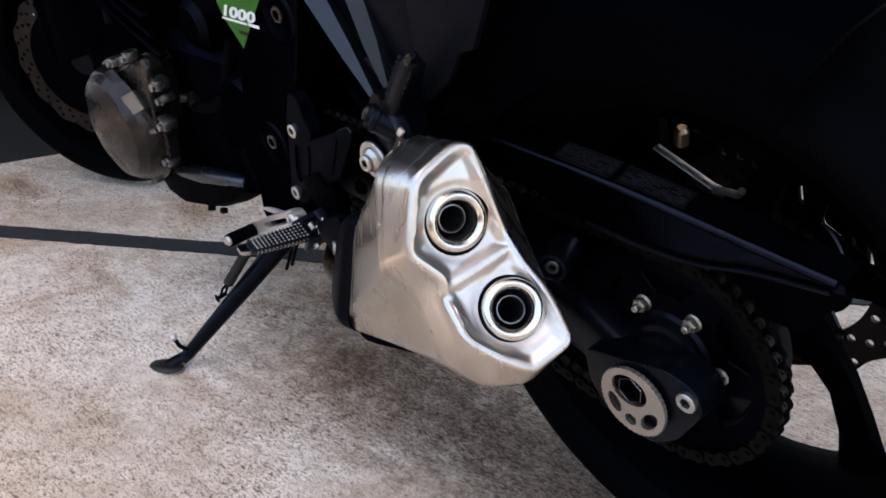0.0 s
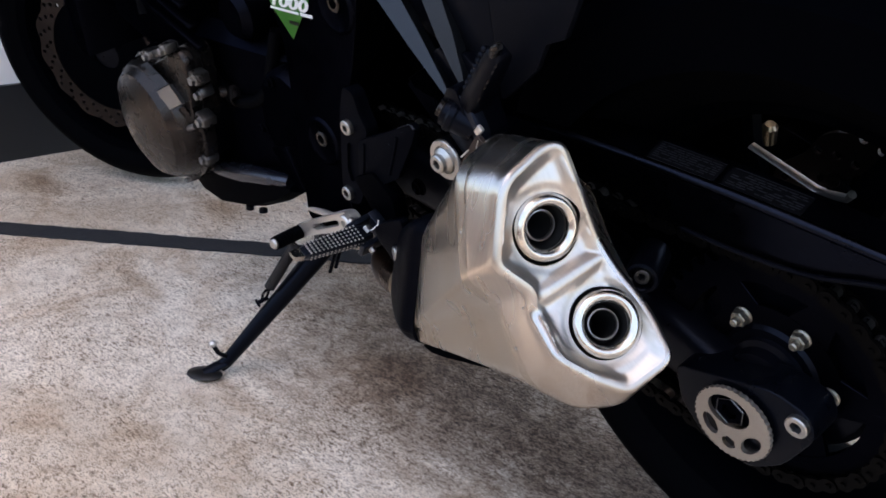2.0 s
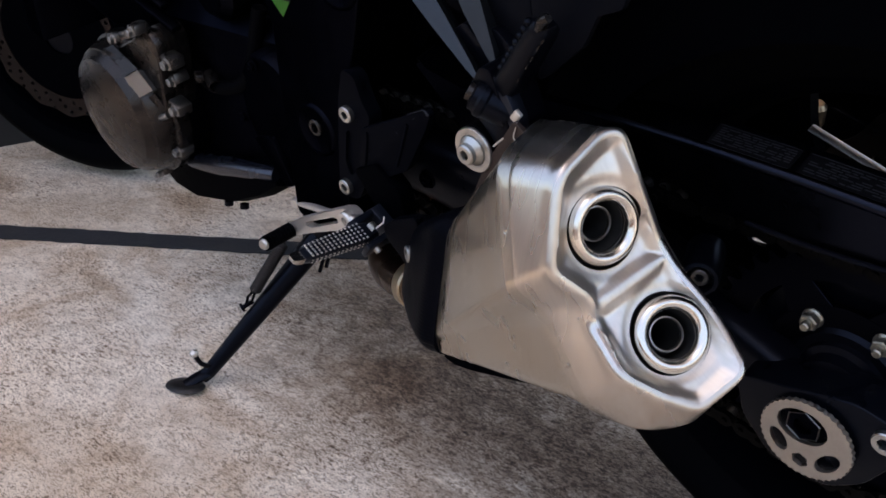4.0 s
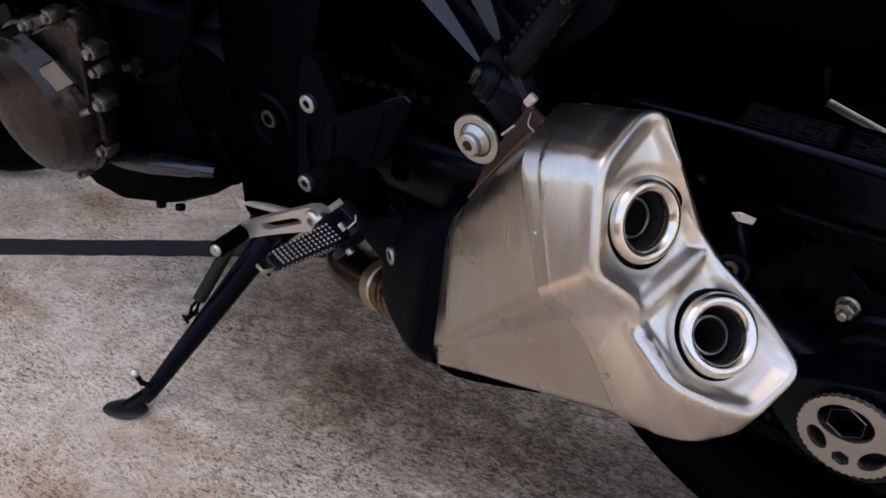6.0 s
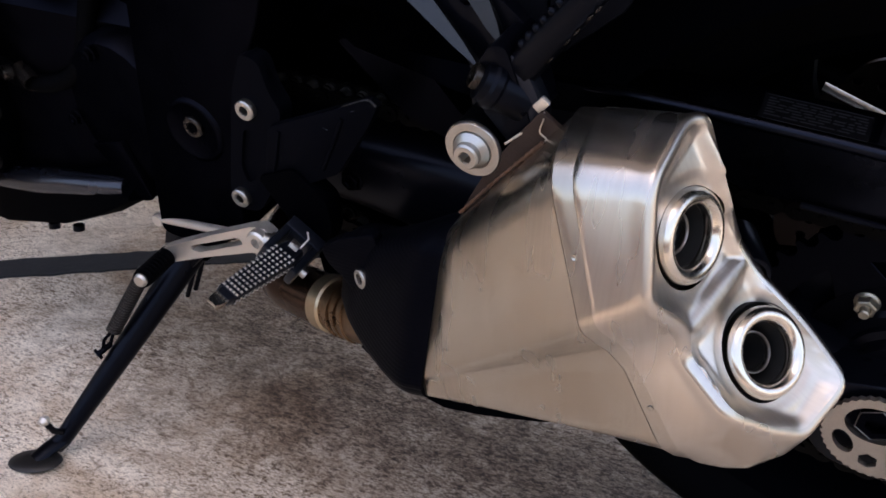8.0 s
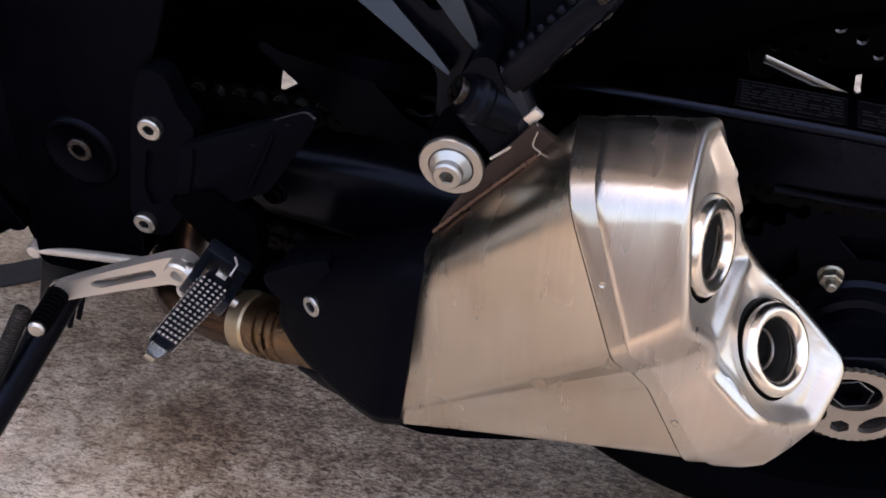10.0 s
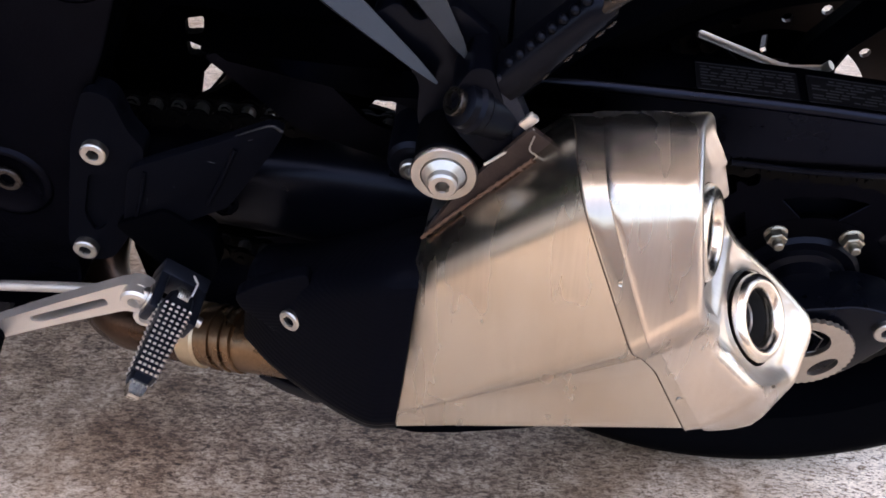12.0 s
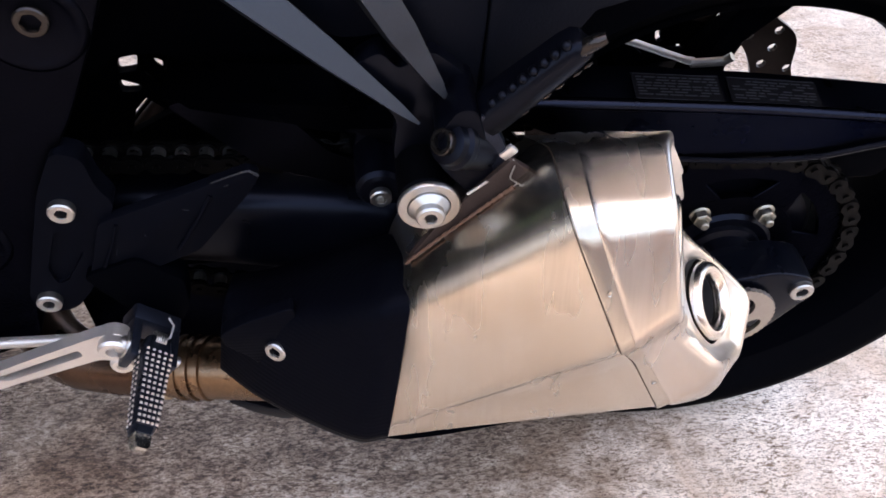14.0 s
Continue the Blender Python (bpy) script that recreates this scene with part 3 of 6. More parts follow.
    dish = 0.0048 * soft(near, 0.0005, 0.0110)
    to_hole = np.min([np.hypot(*(xy - c).T) for c in centres], axis=0)
    h = base - dish - 0.0018 * (1 - soft(to_hole, hole, hole + 0.008))
    h = np.where(d_rim < 1e-5, edge_h, h)
    bm = bmesh.new()
    made = [bm.verts.new(o + u * float(p[0]) + w * float(p[1]) + mid_n * float(q)) for p, q in zip(xy, h)]
    holes = [np.array([(p.x, p.y) for p in loop]) for loop in loops[1:]]
    for f in faces:
        c = xy[list(f)].mean(axis=0)
        inside = False
        for centre, loop in zip(centres, holes):
            ang = math.atan2(*(c - centre)[::-1])
            near_k = min(range(64), key=lambda q: abs(math.remainder(math.atan2(*(loop[q] - centre)[::-1]) - ang, 2 * math.pi)))
            inside |= np.hypot(*(c - centre)) < np.hypot(*(loop[near_k] - centre))
        if not inside:
            bm.faces.new([made[k] for k in f])
    bmesh.ops.delete(bm, geom=[v for v in bm.verts if not v.link_faces], context="VERTS")
    return bm


part("outlet_face", outlet_face(FACE_EDGE, 0.0282), FACESTEEL, muffler, "dished satin outlet face", 80)
for o, ax in ((UP_O - UP_A * 0.0060, UP_A), (LO_O - LO_A * 0.0055, LO_A)):
    ring = [(0.0216 + 0.0049 * math.cos(radians(a)), 0.0060 * math.sin(radians(a))) for a in range(0, 360, 15)]
    part("outlet_tip", lathe(ring, o, ax, 64, True), CHROME, muffler, "polished rolled outlet ring", 60)
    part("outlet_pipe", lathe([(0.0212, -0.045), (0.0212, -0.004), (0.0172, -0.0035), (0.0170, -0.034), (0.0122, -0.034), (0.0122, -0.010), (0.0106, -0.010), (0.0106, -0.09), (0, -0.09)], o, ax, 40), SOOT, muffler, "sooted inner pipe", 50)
    part("outlet_lip", lathe([(0.0124, -0.0100), (0.0121, -0.0090), (0.0113, -0.0088), (0.0106, -0.0096), (0.0106, -0.013), (0.0124, -0.013)], o, ax, 40, True), LIPSTEEL, muffler, "bright pipe lip", 50)
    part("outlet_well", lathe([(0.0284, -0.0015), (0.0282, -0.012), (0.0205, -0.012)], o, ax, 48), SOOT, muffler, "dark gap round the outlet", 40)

# bracket welded on the can
bm = plate(smooth_outline([(-0.266, 0.428), (-0.262, 0.438), (-0.245, 0.468), (-0.225, 0.494), (-0.208, 0.515), (-0.195, 0.505), (-0.200, 0.490)], 0.003), -0.2005, -0.1965, 0.0008, 1)
part("hanger_tab", bm, DARKRUST, muffler, "rusty welded hanger plate")
part("weld_bead", sweep(spline([(-0.266, -0.2020, 0.431), (-0.245, -0.2025, 0.455), (-0.222, -0.2035, 0.480), (-0.206, -0.204, 0.497)], 12), lambda t: 0.0011 + 0.0004 * math.sin(90 * t), 8), RUST, muffler, "rusty weld bead")
part("clip_wire", sweep(spline([(-0.207, -0.199, 0.514), (-0.203, -0.199, 0.509), (-0.198, -0.199, 0.503), (-0.1945, -0.199, 0.498)], 6), 0.0005, 6), ZINC, muffler, "bent wire clip")
part("clip_wire", sweep(spline([(-0.206, -0.201, 0.511), (-0.208, -0.2025, 0.503), (-0.204, -0.203, 0.499), (-0.207, -0.203, 0.494), (-0.200, -0.202, 0.497)], 6), 0.0005, 6), ZINC, muffler, "bent wire clip")

# the same muffler on the far side, glimpsed through gaps
far_can = group_of("far_muffler", bike, "second steel muffler on the far side")


def far_side(section):
    return [Vector((p[0], -p[1], p[2])) for p in section]


part("body", loft([far_side(rounded(between(FRONT, SEAM, t), ROUND_BODY)) for t in (0, 0.5, 1.0)]), STEEL, far_can, "", 60)
part("end_cap", loft([far_side(rounded(between(SEAM, RIM, t, g), mixed(ROUND_BODY, ROUND_CAP, t))) for t, g in ((0.01, 0.002), (0.3, 0.002), (0.32, 0.004), (0.95, 0.0015), (1.0, 0.0))]), CAPSTEEL, far_can, "", 50)

# heat shield in front of the can
cover = group_of("muffler_cover", bike, "black ribbed cover round the front of the muffler")


def shifted(section, dx, s, dy=0.0, dz=0.0, grow=0.0):
    m = sum((Vector(p) for p in section), Vector()) / len(section)
    out = []
    for p in section:
        q = Vector(p) - m
        g = Vector((0, q.y, q.z)).normalized() * grow
        out.append(m + q * s + g + Vector((dx, dy, dz)))
    return out


COVER = [Vector(p) for p in FRONT]
for i, lift in ((5, 0.001), (6, 0.003), (7, 0.004), (8, 0.002)):
    COVER[i] += Vector((0, lift * 1.3, lift))
for i, drop in ((11, 0.010), (12, 0.024), (0, 0.030), (1, 0.014)):
    COVER[i] += Vector((0, 0, -drop))
ROUND_COVER = [0.02, 0.014, 0.014, 0.016, 0.002, 0.006, 0.010, 0.014, 0.02, 0.02, 0.012, 0.01, 0.01]
hood = [rounded(sec, ROUND_COVER, 4) for sec in (shifted(COVER, 0.006, 1.0, grow=0.001), shifted(COVER, 0.006, 1.0, grow=0.005))]


def sunk(section, drop):
    """The section with its upper side let down."""
    return [p - Vector((0, 0, drop * {10: 0.3, 11: 0.6, 12: 0.9, 0: 1.0, 1: 1.0, 2: 0.7}.get(i, 0.0))) for i, p in enumerate(section)]


flow = [rounded(sec, ROUND_COVER, 4) for sec in (shifted(COVER, 0.004, 1.0, grow=0.0052), sunk(shifted(COVER, -0.014, 1.0, grow=0.0055), 0.003), sunk(shifted(COVER, -0.047, 0.90, 0.012, -0.004, 0.006), 0.016), sunk(shifted(COVER, -0.086, 0.74, 0.026, -0.012, 0.002), 0.018), shifted(COVER, -0.114, 0.52, 0.038, -0.022))]
runs = [spline([row[k] for row in flow], 6) for k in range(len(flow[0]))]
bm = loft(hood + [list(ring) for ring in zip(*runs)], False, True)
part("shell", bm, SHIELD, cover, "", 60)
part("cover_bolt", socket_bolt((-0.350, -0.2035, 0.352), 0.0078, 0.006, (-0.45, -0.88, 0.15)), ZINC, cover, "socket bolt")
part("mount_tab", plate(smooth_outline([(-0.388, 0.368), (-0.370, 0.380), (-0.337, 0.394), (-0.336, 0.376), (-0.343, 0.316), (-0.361, 0.326), (-0.371, 0.343), (-0.384, 0.354)], 0.010), -0.2030, -0.193, 0.004, 3), SHIELD, cover, "black bolted tab", 50)
part("lower_tab", plate(smooth_outline([(-0.399, 0.233), (-0.390, 0.235), (-0.368, 0.221), (-0.345, 0.214), (-0.338, 0.206), (-0.356, 0.202), (-0.378, 0.214)], 0.004), -0.168, -0.154, 0.002), BLACK, cover)
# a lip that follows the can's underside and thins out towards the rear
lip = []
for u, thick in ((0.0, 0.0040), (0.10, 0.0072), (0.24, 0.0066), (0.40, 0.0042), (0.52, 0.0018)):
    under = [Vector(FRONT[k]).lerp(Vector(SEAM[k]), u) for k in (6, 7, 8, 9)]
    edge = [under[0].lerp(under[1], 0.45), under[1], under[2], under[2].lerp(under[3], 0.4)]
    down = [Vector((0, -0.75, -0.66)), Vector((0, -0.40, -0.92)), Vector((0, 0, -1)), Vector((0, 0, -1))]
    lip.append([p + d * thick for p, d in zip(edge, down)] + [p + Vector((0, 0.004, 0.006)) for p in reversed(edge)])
bm = loft(lip)
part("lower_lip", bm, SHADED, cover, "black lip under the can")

# -- exhaust pipe --
pipe = group_of("exhaust_pipe", bike, "heat tinted steel exhaust pipe")
RUN = spline([(-0.33, -0.165, 0.268), (-0.38, -0.150, 0.250), (-0.43, -0.135, 0.236), (-0.49, -0.118, 0.222), (-0.535, -0.098, 0.216), (-0.566, -0.05, 0.218), (-0.58, 0.04, 0.23)])
part("tube", sweep(RUN[:22], 0.0245, 28), HEAT, pipe, "heat tinted pipe", 60)
part("bend", sweep(RUN[20:], 0.0247, 28), BURNT, pipe, "burnt dark pipe bend", 60)
for x, z, y, w in ((-0.452, 0.2305, -0.1290, 0.009), (-0.432, 0.2355, -0.1345, 0.0028), (-0.422, 0.2385, -0.1375, 0.0028), (-0.413, 0.2410, -0.140, 0.0028)):
    part("clamp_ring", lathe([(0.0245, -w), (0.0265, -w * 0.8), (0.0265, w * 0.8), (0.0245, w)], (x, y, z), (1, -0.29, 0.25), 32), BAND if w > 0.005 else HEAT, pipe, "pressed ring")

# -- passenger foot rest bracket --
hanger = group_of("passenger_bracket", bike, "grey painted passenger foot rest bracket")


def strut(a, b, widths, thick):
    """A cast strut whose lit face runs out to a point, from a to b."""
    a, b = Vector(a), Vector(b)
    d = (b - a).normalized()
    out = Vector((0, -0.76, 0.65))
    out = (out - d * out.dot(d)).normalized()
    side = out.cross(d).normalized()
    secs = []
    for t, w in zip((0, 0.25, 0.5, 0.75, 0.94, 1.0), widths):
        p = a.lerp(b, t)
        secs.append([p - side * w, p - side * w * 0.9 + out * thick, p + side * w * 0.9 + out * thick, p + side * w, p + side * w - out * thick, p - side * w - out * thick])
    return bevelled(loft(secs), 0.0012, 2, 20)


part("strut", strut((-0.455, -0.135, 0.690), (-0.2605, -0.174, 0.5225), (0.0165, 0.0145, 0.0118, 0.0080, 0.0034, 0.0009), 0.007), GREYPAINT, hanger, "grey painted strut", 45)
part("strut", strut((-0.345, -0.135, 0.695), (-0.2445, -0.171, 0.5375), (0.0125, 0.0118, 0.0108, 0.0090, 0.0040, 0.0009), 0.007), GREYPAINT, hanger, "grey painted strut", 45)
part("web_plate", plate(smooth_outline([(-0.300, 0.562), (-0.262, 0.568), (-0.240, 0.55), (-0.222, 0.548), (-0.205, 0.600), (-0.190, 0.66), (-0.40, 0.68), (-0.38, 0.60)], 0.01), -0.150, -0.142, 0.002), PLASTIC, hanger, "black web behind the struts")
part("tail_panel", plate([(-0.256, 0.558), (-0.233, 0.534), (-0.2235, 0.526), (-0.2215, 0.575), (-0.222, 0.660), (-0.30, 0.660)], -0.1560, -0.1500, 0.0012, 2), PANEL, hanger, "dark grey tail panel")
part("tail_panel", plate([(-0.2205, 0.526), (-0.212, 0.530), (-0.176, 0.559), (-0.162, 0.583), (-0.142, 0.590), (-0.105, 0.660), (-0.2205, 0.660)], -0.1575, -0.1500, 0.0015, 2), PANEL, hanger, "dark grey tail panel")
part("gusset", plate(smooth_outline([(-0.296, 0.556), (-0.280, 0.566), (-0.270, 0.553), (-0.252, 0.566), (-0.240, 0.556), (-0.226, 0.542), (-0.236, 0.505), (-0.244, 0.474), (-0.264, 0.466), (-0.272, 0.490), (-0.270, 0.516)], 0.006), -0.1660, -0.150, 0.003), BLACK, hanger, "black gusset where the struts meet")
part("clevis", plate(smooth_outline([(-0.248, 0.508), (-0.231, 0.487), (-0.216, 0.501), (-0.225, 0.534), (-0.230, 0.549), (-0.240, 0.549), (-0.251, 0.531)], 0.004), -0.197, -0.156, 0.004), PANPAINT, hanger, "blue-black peg clevis")
part("clevis_ear", plate(smooth_outline([(-0.228, 0.545), (-0.220, 0.540), (-0.209, 0.514), (-0.209, 0.502), (-0.216, 0.498), (-0.222, 0.515)], 0.003), -0.196, -0.184, 0.002), BLOCKPAINT, hanger, "blue-black clevis ear")
PIV, PAX = Vector((-0.2455, -0.199, 0.5285)), Vector((-0.72, -0.42, 0.55)).normalized()
part("pivot_barrel", lathe([(0.0135, -0.030), (0.0135, -0.012), (0.0148, -0.010), (0.0148, -0.006), (0.0128, -0.004), (0.0122, 0.0), (0.0085, 0.0015), (0.0, 0.0015)], PIV, PAX, 36), BLACK, hanger, "round pivot barrel", 30)
part("pivot_bolt", socket_bolt(PIV + PAX * 0.001, 0.0078, 0.0045, PAX, 0.68), COVERMETAL, hanger, "dull rimmed pivot bolt")
part("worn_edge", sweep(spline([(-0.2315, -0.2005, 0.4890), (-0.222, -0.2000, 0.4970), (-0.215, -0.1985, 0.5030)], 6), 0.0009, 8), ALLOY, hanger, "bare lower edge")
part("clip", block((-0.2095, -0.1955, 0.5165), (0.010, 0.004, 0.0065), (0, -48, 0), 0.0012), ALLOY, hanger, "small bright clip")
part("spacer", lathe([(0.016, 0), (0.016, 0.045), (0.012, 0.05)], (-0.255, -0.15, 0.482), (0, -1, 0), 24), RUBBER, hanger, "rubber mount")
part("washer", lathe([(0.004, 0), (0.0188, 0), (0.0188, 0.0018), (0.0180, 0.003), (0.013, 0.003), (0.0125, 0.0018), (0.004, 0.0018)], (-0.2535, -0.199, 0.4805), (0, -1, 0), 40), ZINC, hanger, "large bright washer")
part("mount_bolt", join(lathe([(0.0125, 0.0015), (0.0122, 0.004), (0.0085, 0.0075), (0.0080, 0.0078)], (-0.2535, -0.199, 0.4805), (0, -1, 0), 32), socket_bolt((-0.2535, -0.204, 0.4805), 0.0085, 0.0075, inner=0.5)), ZINC, hanger, "domed socket bolt")
part("lug_bolt", socket_bolt((-0.278, -0.146, 0.436), 0.0072, 0.005), ZINC, hanger, "socket bolt")

peg2 = group_of("passenger_peg", bike, "folded black passenger foot peg")
a, b = Vector((-0.224, -0.186, 0.533)), Vector((-0.176, -0.192, 0.590))
d = (b - a).normalized()
sd = d.cross(Vector((0, 1, 0))).normalized()
secs = []
for t, w, h in ((0, 0.0095, 0.010), (0.12, 0.0098, 0.011), (0.5, 0.0092, 0.010), (0.86, 0.0084, 0.009), (0.96, 0.0074, 0.0080), (1.0, 0.0050, 0.006)):
    p = a.lerp(b, t)
    o = Vector((0, -1, 0))
    secs.append([p - sd * w - o * h, p - sd * w + o * h * 0.6, p - sd * w * 0.6 + o * h, p + sd * w * 0.6 + o * h, p + sd * w + o * h * 0.6, p + sd * w - o * h])
part("bar", bevelled(loft(secs), 0.002, 2, 15), BLACK, peg2, "", 50)
tip = sweep(spline([b - d * 0.004 + Vector((0, -0.004, 0)), b + d * 0.004 + Vector((0, -0.006, 0)), b + d * 0.010 - sd * 0.002 + Vector((0, -0.006, 0))], 6), lambda t: 0.0046 - 0.0016 * t * t, 14)
part("tip", tip, COVERMETAL, peg2, "worn bare end", 60)
for k in range(8):
    p = a.lerp(b, 0.20 + 0.1 * k) + sd * 0.0088 + Vector((0, -0.005, 0))
    part("tooth", sweep([p - d * 0.0028, p - d * 0.0018, p, p + d * 0.0018, p + d * 0.0028], lambda t: 0.0010 + 0.0024 * math.sin(math.pi * t), 10), BLACK, peg2, "", 60)
for k in range(5):
    p = a.lerp(b, (0.30, 0.52, 0.64, 0.80, 0.90)[k]) - sd * 0.0078 + Vector((0, -0.0080, 0))
    part("worn_spot", sweep([p - d * 0.003, p, p + d * 0.003], lambda t: 0.0003 + 0.0007 * (1 - abs(2 * t - 1)), 7), COVERMETAL, peg2, "scuffed bare spot")

def plate_with_slots(outline, holes, y0, y1):
    """A flat piece with slots through it."""
    bm = bmesh.new()
    sides = []
    for y in (y0, y1):
        loops, edges = [], []
        for pts in [outline] + list(holes):
            vs = [bm.verts.new((x, y, z)) for x, z in pts]
            edges += [bm.edges.new((vs[k], vs[(k + 1) % len(vs)])) for k in range(len(vs))]
            loops.append(vs)
        bmesh.ops.triangle_fill(bm, edges=edges, use_beauty=True)
        sides.append(loops)
    for a, b in zip(*sides):
        for k in range(len(a)):
            bm.faces.new((a[k], a[(k + 1) % len(a)], b[(k + 1) % len(b)], b[k]))
    return bm


# -- main frame plate --
chassis = group_of("frame_plate", bike, "dark painted frame plate with recessed bolts")
bm = plate(smooth_outline([(-0.615, 0.76), (-0.60, 0.62), (-0.585, 0.511), (-0.600, 0.441), (-0.614, 0.368), (-0.633, 0.271), (-0.583, 0.268), (-0.528, 0.292), (-0.520, 0.338), (-0.506, 0.397), (-0.478, 0.468), (-0.457, 0.508), (-0.432, 0.566), (-0.420, 0.60), (-0.395, 0.76)], 0.012), -0.142, -0.085, 0.006, 3)
part("plate", bm, CAST, chassis)
for c, r in (((-0.548, -0.150, 0.404), 0.0095), ((-0.462, -0.148, 0.574), 0.0095)):
    part("recess", lathe([(0.0305, -0.001), (0.0290, 0.0022), (0.0265, 0.0030), (0.0240, 0.0022), (0.0205, 0.0006), (0, 0.0006)], (c[0] - 0.002, -0.1425, c[2] - 0.004), (0, -1, 0), 36), CAST, chassis, "round bolt recess", 60)
    part("frame_bolt", socket_bolt((c[0], -0.1405, c[2]), r, 0.006, inner=0.62), COVERMETAL, chassis, "dull steel socket bolt")
part("frame_tube", sweep(spline([(-0.40, -0.10, 0.74), (-0.44, -0.11, 0.62), (-0.50, -0.105, 0.5)], 6), 0.012, 12), BLACK, chassis)

# green model sticker on the plate
stick = plate([(-0.559, 0.521), (-0.587, 0.555), (-0.594, 0.572), (-0.575, 0.622), (-0.458, 0.622)], -0.1436, -0.1425, 0)
sticker = part("sticker", stick, GREEN, chassis, "green triangular sticker with white number")
txt = bpy.data.curves.new("number_text", "FONT")
txt.body, txt.size, txt.extrude, txt.space_character = "1000", 0.0185, 0.0003, 1.0
txt.offset, txt.shear = 0.0006, 0.30
number = new("number_text", txt)
number.data.materials.append(WHITE)
number.matrix_world = pose(-0.590, -0.1442, 0.5580, 90, 1, 0) @ Matrix.Diagonal((2.0, 1, 1, 1))
number.parent = sticker
number["label"] = "white number 1000"
part("print_bar", block((-0.562, -0.1440, 0.5535), (0.054, 0.0006, 0.0026), (0, 1, 0), 0), WHITE, sticker, "white bar under the number")
part("print_bar", block((-0.520, -0.1440, 0.5530), (0.022, 0.0006, 0.0036), (0, 1, 0), 0), WHITE, sticker, "small unreadable print")
part("print_bar", block((-0.548, -0.1440, 0.541), (0.018, 0.0006, 0.004), (0, 1, 0), 0), BLACK, sticker, "small dark print")

# -- heel guard and rider foot rest --
guard = group_of("heel_guard", bike, "black heel guard plate bolted to the frame")
BRACKET = smooth_outline([(-0.474, 0.485), (-0.458, 0.480), (-0.454, 0.455), (-0.446, 0.440), (-0.452, 0.425), (-0.463, 0.385), (-0.475, 0.360), (-0.492, 0.336), (-0.515, 0.334), (-0.520, 0.352), (-0.502, 0.413), (-0.490, 0.452)], 0.009)
OVAL = smooth_outline([(-0.488, 0.418), (-0.473, 0.414), (-0.474, 0.396), (-0.490, 0.368), (-0.498, 0.364), (-0.501, 0.380)], 0.006)
part("bracket", plate_with_slots(BRACKET, [OVAL], -0.149, -0.138), PLASTIC, guard, "black bracket with an oval slot", 30)
part("bracket_back", plate(BRACKET, -0.1455, -0.132, 0.001, 1), PLASTIC, guard)
OUT = [(-0.458, -0.152, 0.428), (-0.400, -0.152, 0.452), (-0.361, -0.154, 0.4695), (-0.353, -0.154, 0.465), (-0.362, -0.152, 0.449), (-0.398, -0.146, 0.399), (-0.446, -0.146, 0.374), (-0.476, -0.150, 0.368)]
bm = plate(smooth_outline([(x, z) for x, _, z in OUT], 0.005), -0.1545, -0.146, 0.0022)
part("plate", bm, PLASTIC, guard, "scuffed black heel plate")
part("rib", sweep([(-0.385, -0.1548, 0.450), (-0.396, -0.1552, 0.428), (-0.411, -0.1548, 0.401)], 0.0016, 8), PLASTIC, guard, "raised crease")
part("rib", sweep([(-0.447, -0.1548, 0.427), (-0.454, -0.1552, 0.405), (-0.463, -0.1548, 0.383)], 0.0014, 8), PLASTIC, guard, "raised crease")
part("worn_edge", sweep(spline([(-0.384, -0.1535, 0.4595), (-0.368, -0.154, 0.4668), (-0.3595, -0.1545, 0.4695), (-0.354, -0.1545, 0.4655)], 8), lambda t: 0.0004 + 0.0008 * t, 8), GREYPAINT, guard, "bare scuffed tip")
for p, q in (((-0.452, 0.398), (-0.4505, 0.404)), ((-0.404, 0.4385), (-0.400, 0.4375)), ((-0.376, 0.4575), (-0.373, 0.4585)), ((-0.431, 0.416), (-0.430, 0.4145))):
    part("scuff", sweep([(p[0], -0.1547, p[1]), (q[0], -0.1548, q[1])], 0.00022, 6), GREYPAINT, guard, "pale scuff")
for c in ((-0.478, -0.149, 0.438), (-0.507, -0.149, 0.349)):
    part("guard_bolt", socket_bolt(c, 0.0085, 0.006, inner=0.5), ZINC, guard, "socket bolt")
part("rear_bolt", hex_bolt((-0.414, -0.118, 0.368), 0.008, 0.006), CAST, guard, "dull bolt")

rest = group_of("foot_rest", bike, "black knurled rider foot rest on its bracket")
part("hanger", plate(smooth_outline([(-0.478, 0.380), (-0.440, 0.396), (-0.412, 0.372), (-0.412, 0.345), (-0.420, 0.326), (-0.440, 0.330), (-0.455, 0.345)], 0.006), -0.158, -0.140, 0.003), SHADED, rest, "black cast bracket")
ACROSS, UPW = Vector((0.79, 0, -0.61)), Vector((0.61, 0, 0.79))
CL = Vector((-0.4335, 0, 0.3405)) - UPW * 0.010


def clevis_block(s0, s1, y0, y1, u0, u1, bev=0.002):
    bm = loft([[CL + ACROSS * s + UPW * u + Vector((0, y, 0)) for s, u in ((s0, u0), (s1, u0), (s1, u1), (s0, u1))] for y in (y0, y1)])
    bmesh.ops.bevel(bm, geom=list(bm.edges), offset=bev, segments=2, affect="EDGES", profile=0.5, clamp_overlap=True)
    return bm


part("clevis_back", clevis_block(-0.0175, 0.0175, -0.170, -0.156, -0.012, 0.010), BLOCKPAINT, rest, "blue-black clevis block")
for s in (-0.0140, 0.0140):
    part("clevis_arm", clevis_block(s - 0.0035, s + 0.0035, -0.200, -0.168, -0.010, 0.0095), BLOCKPAINT, rest, "blue-black clevis arm")
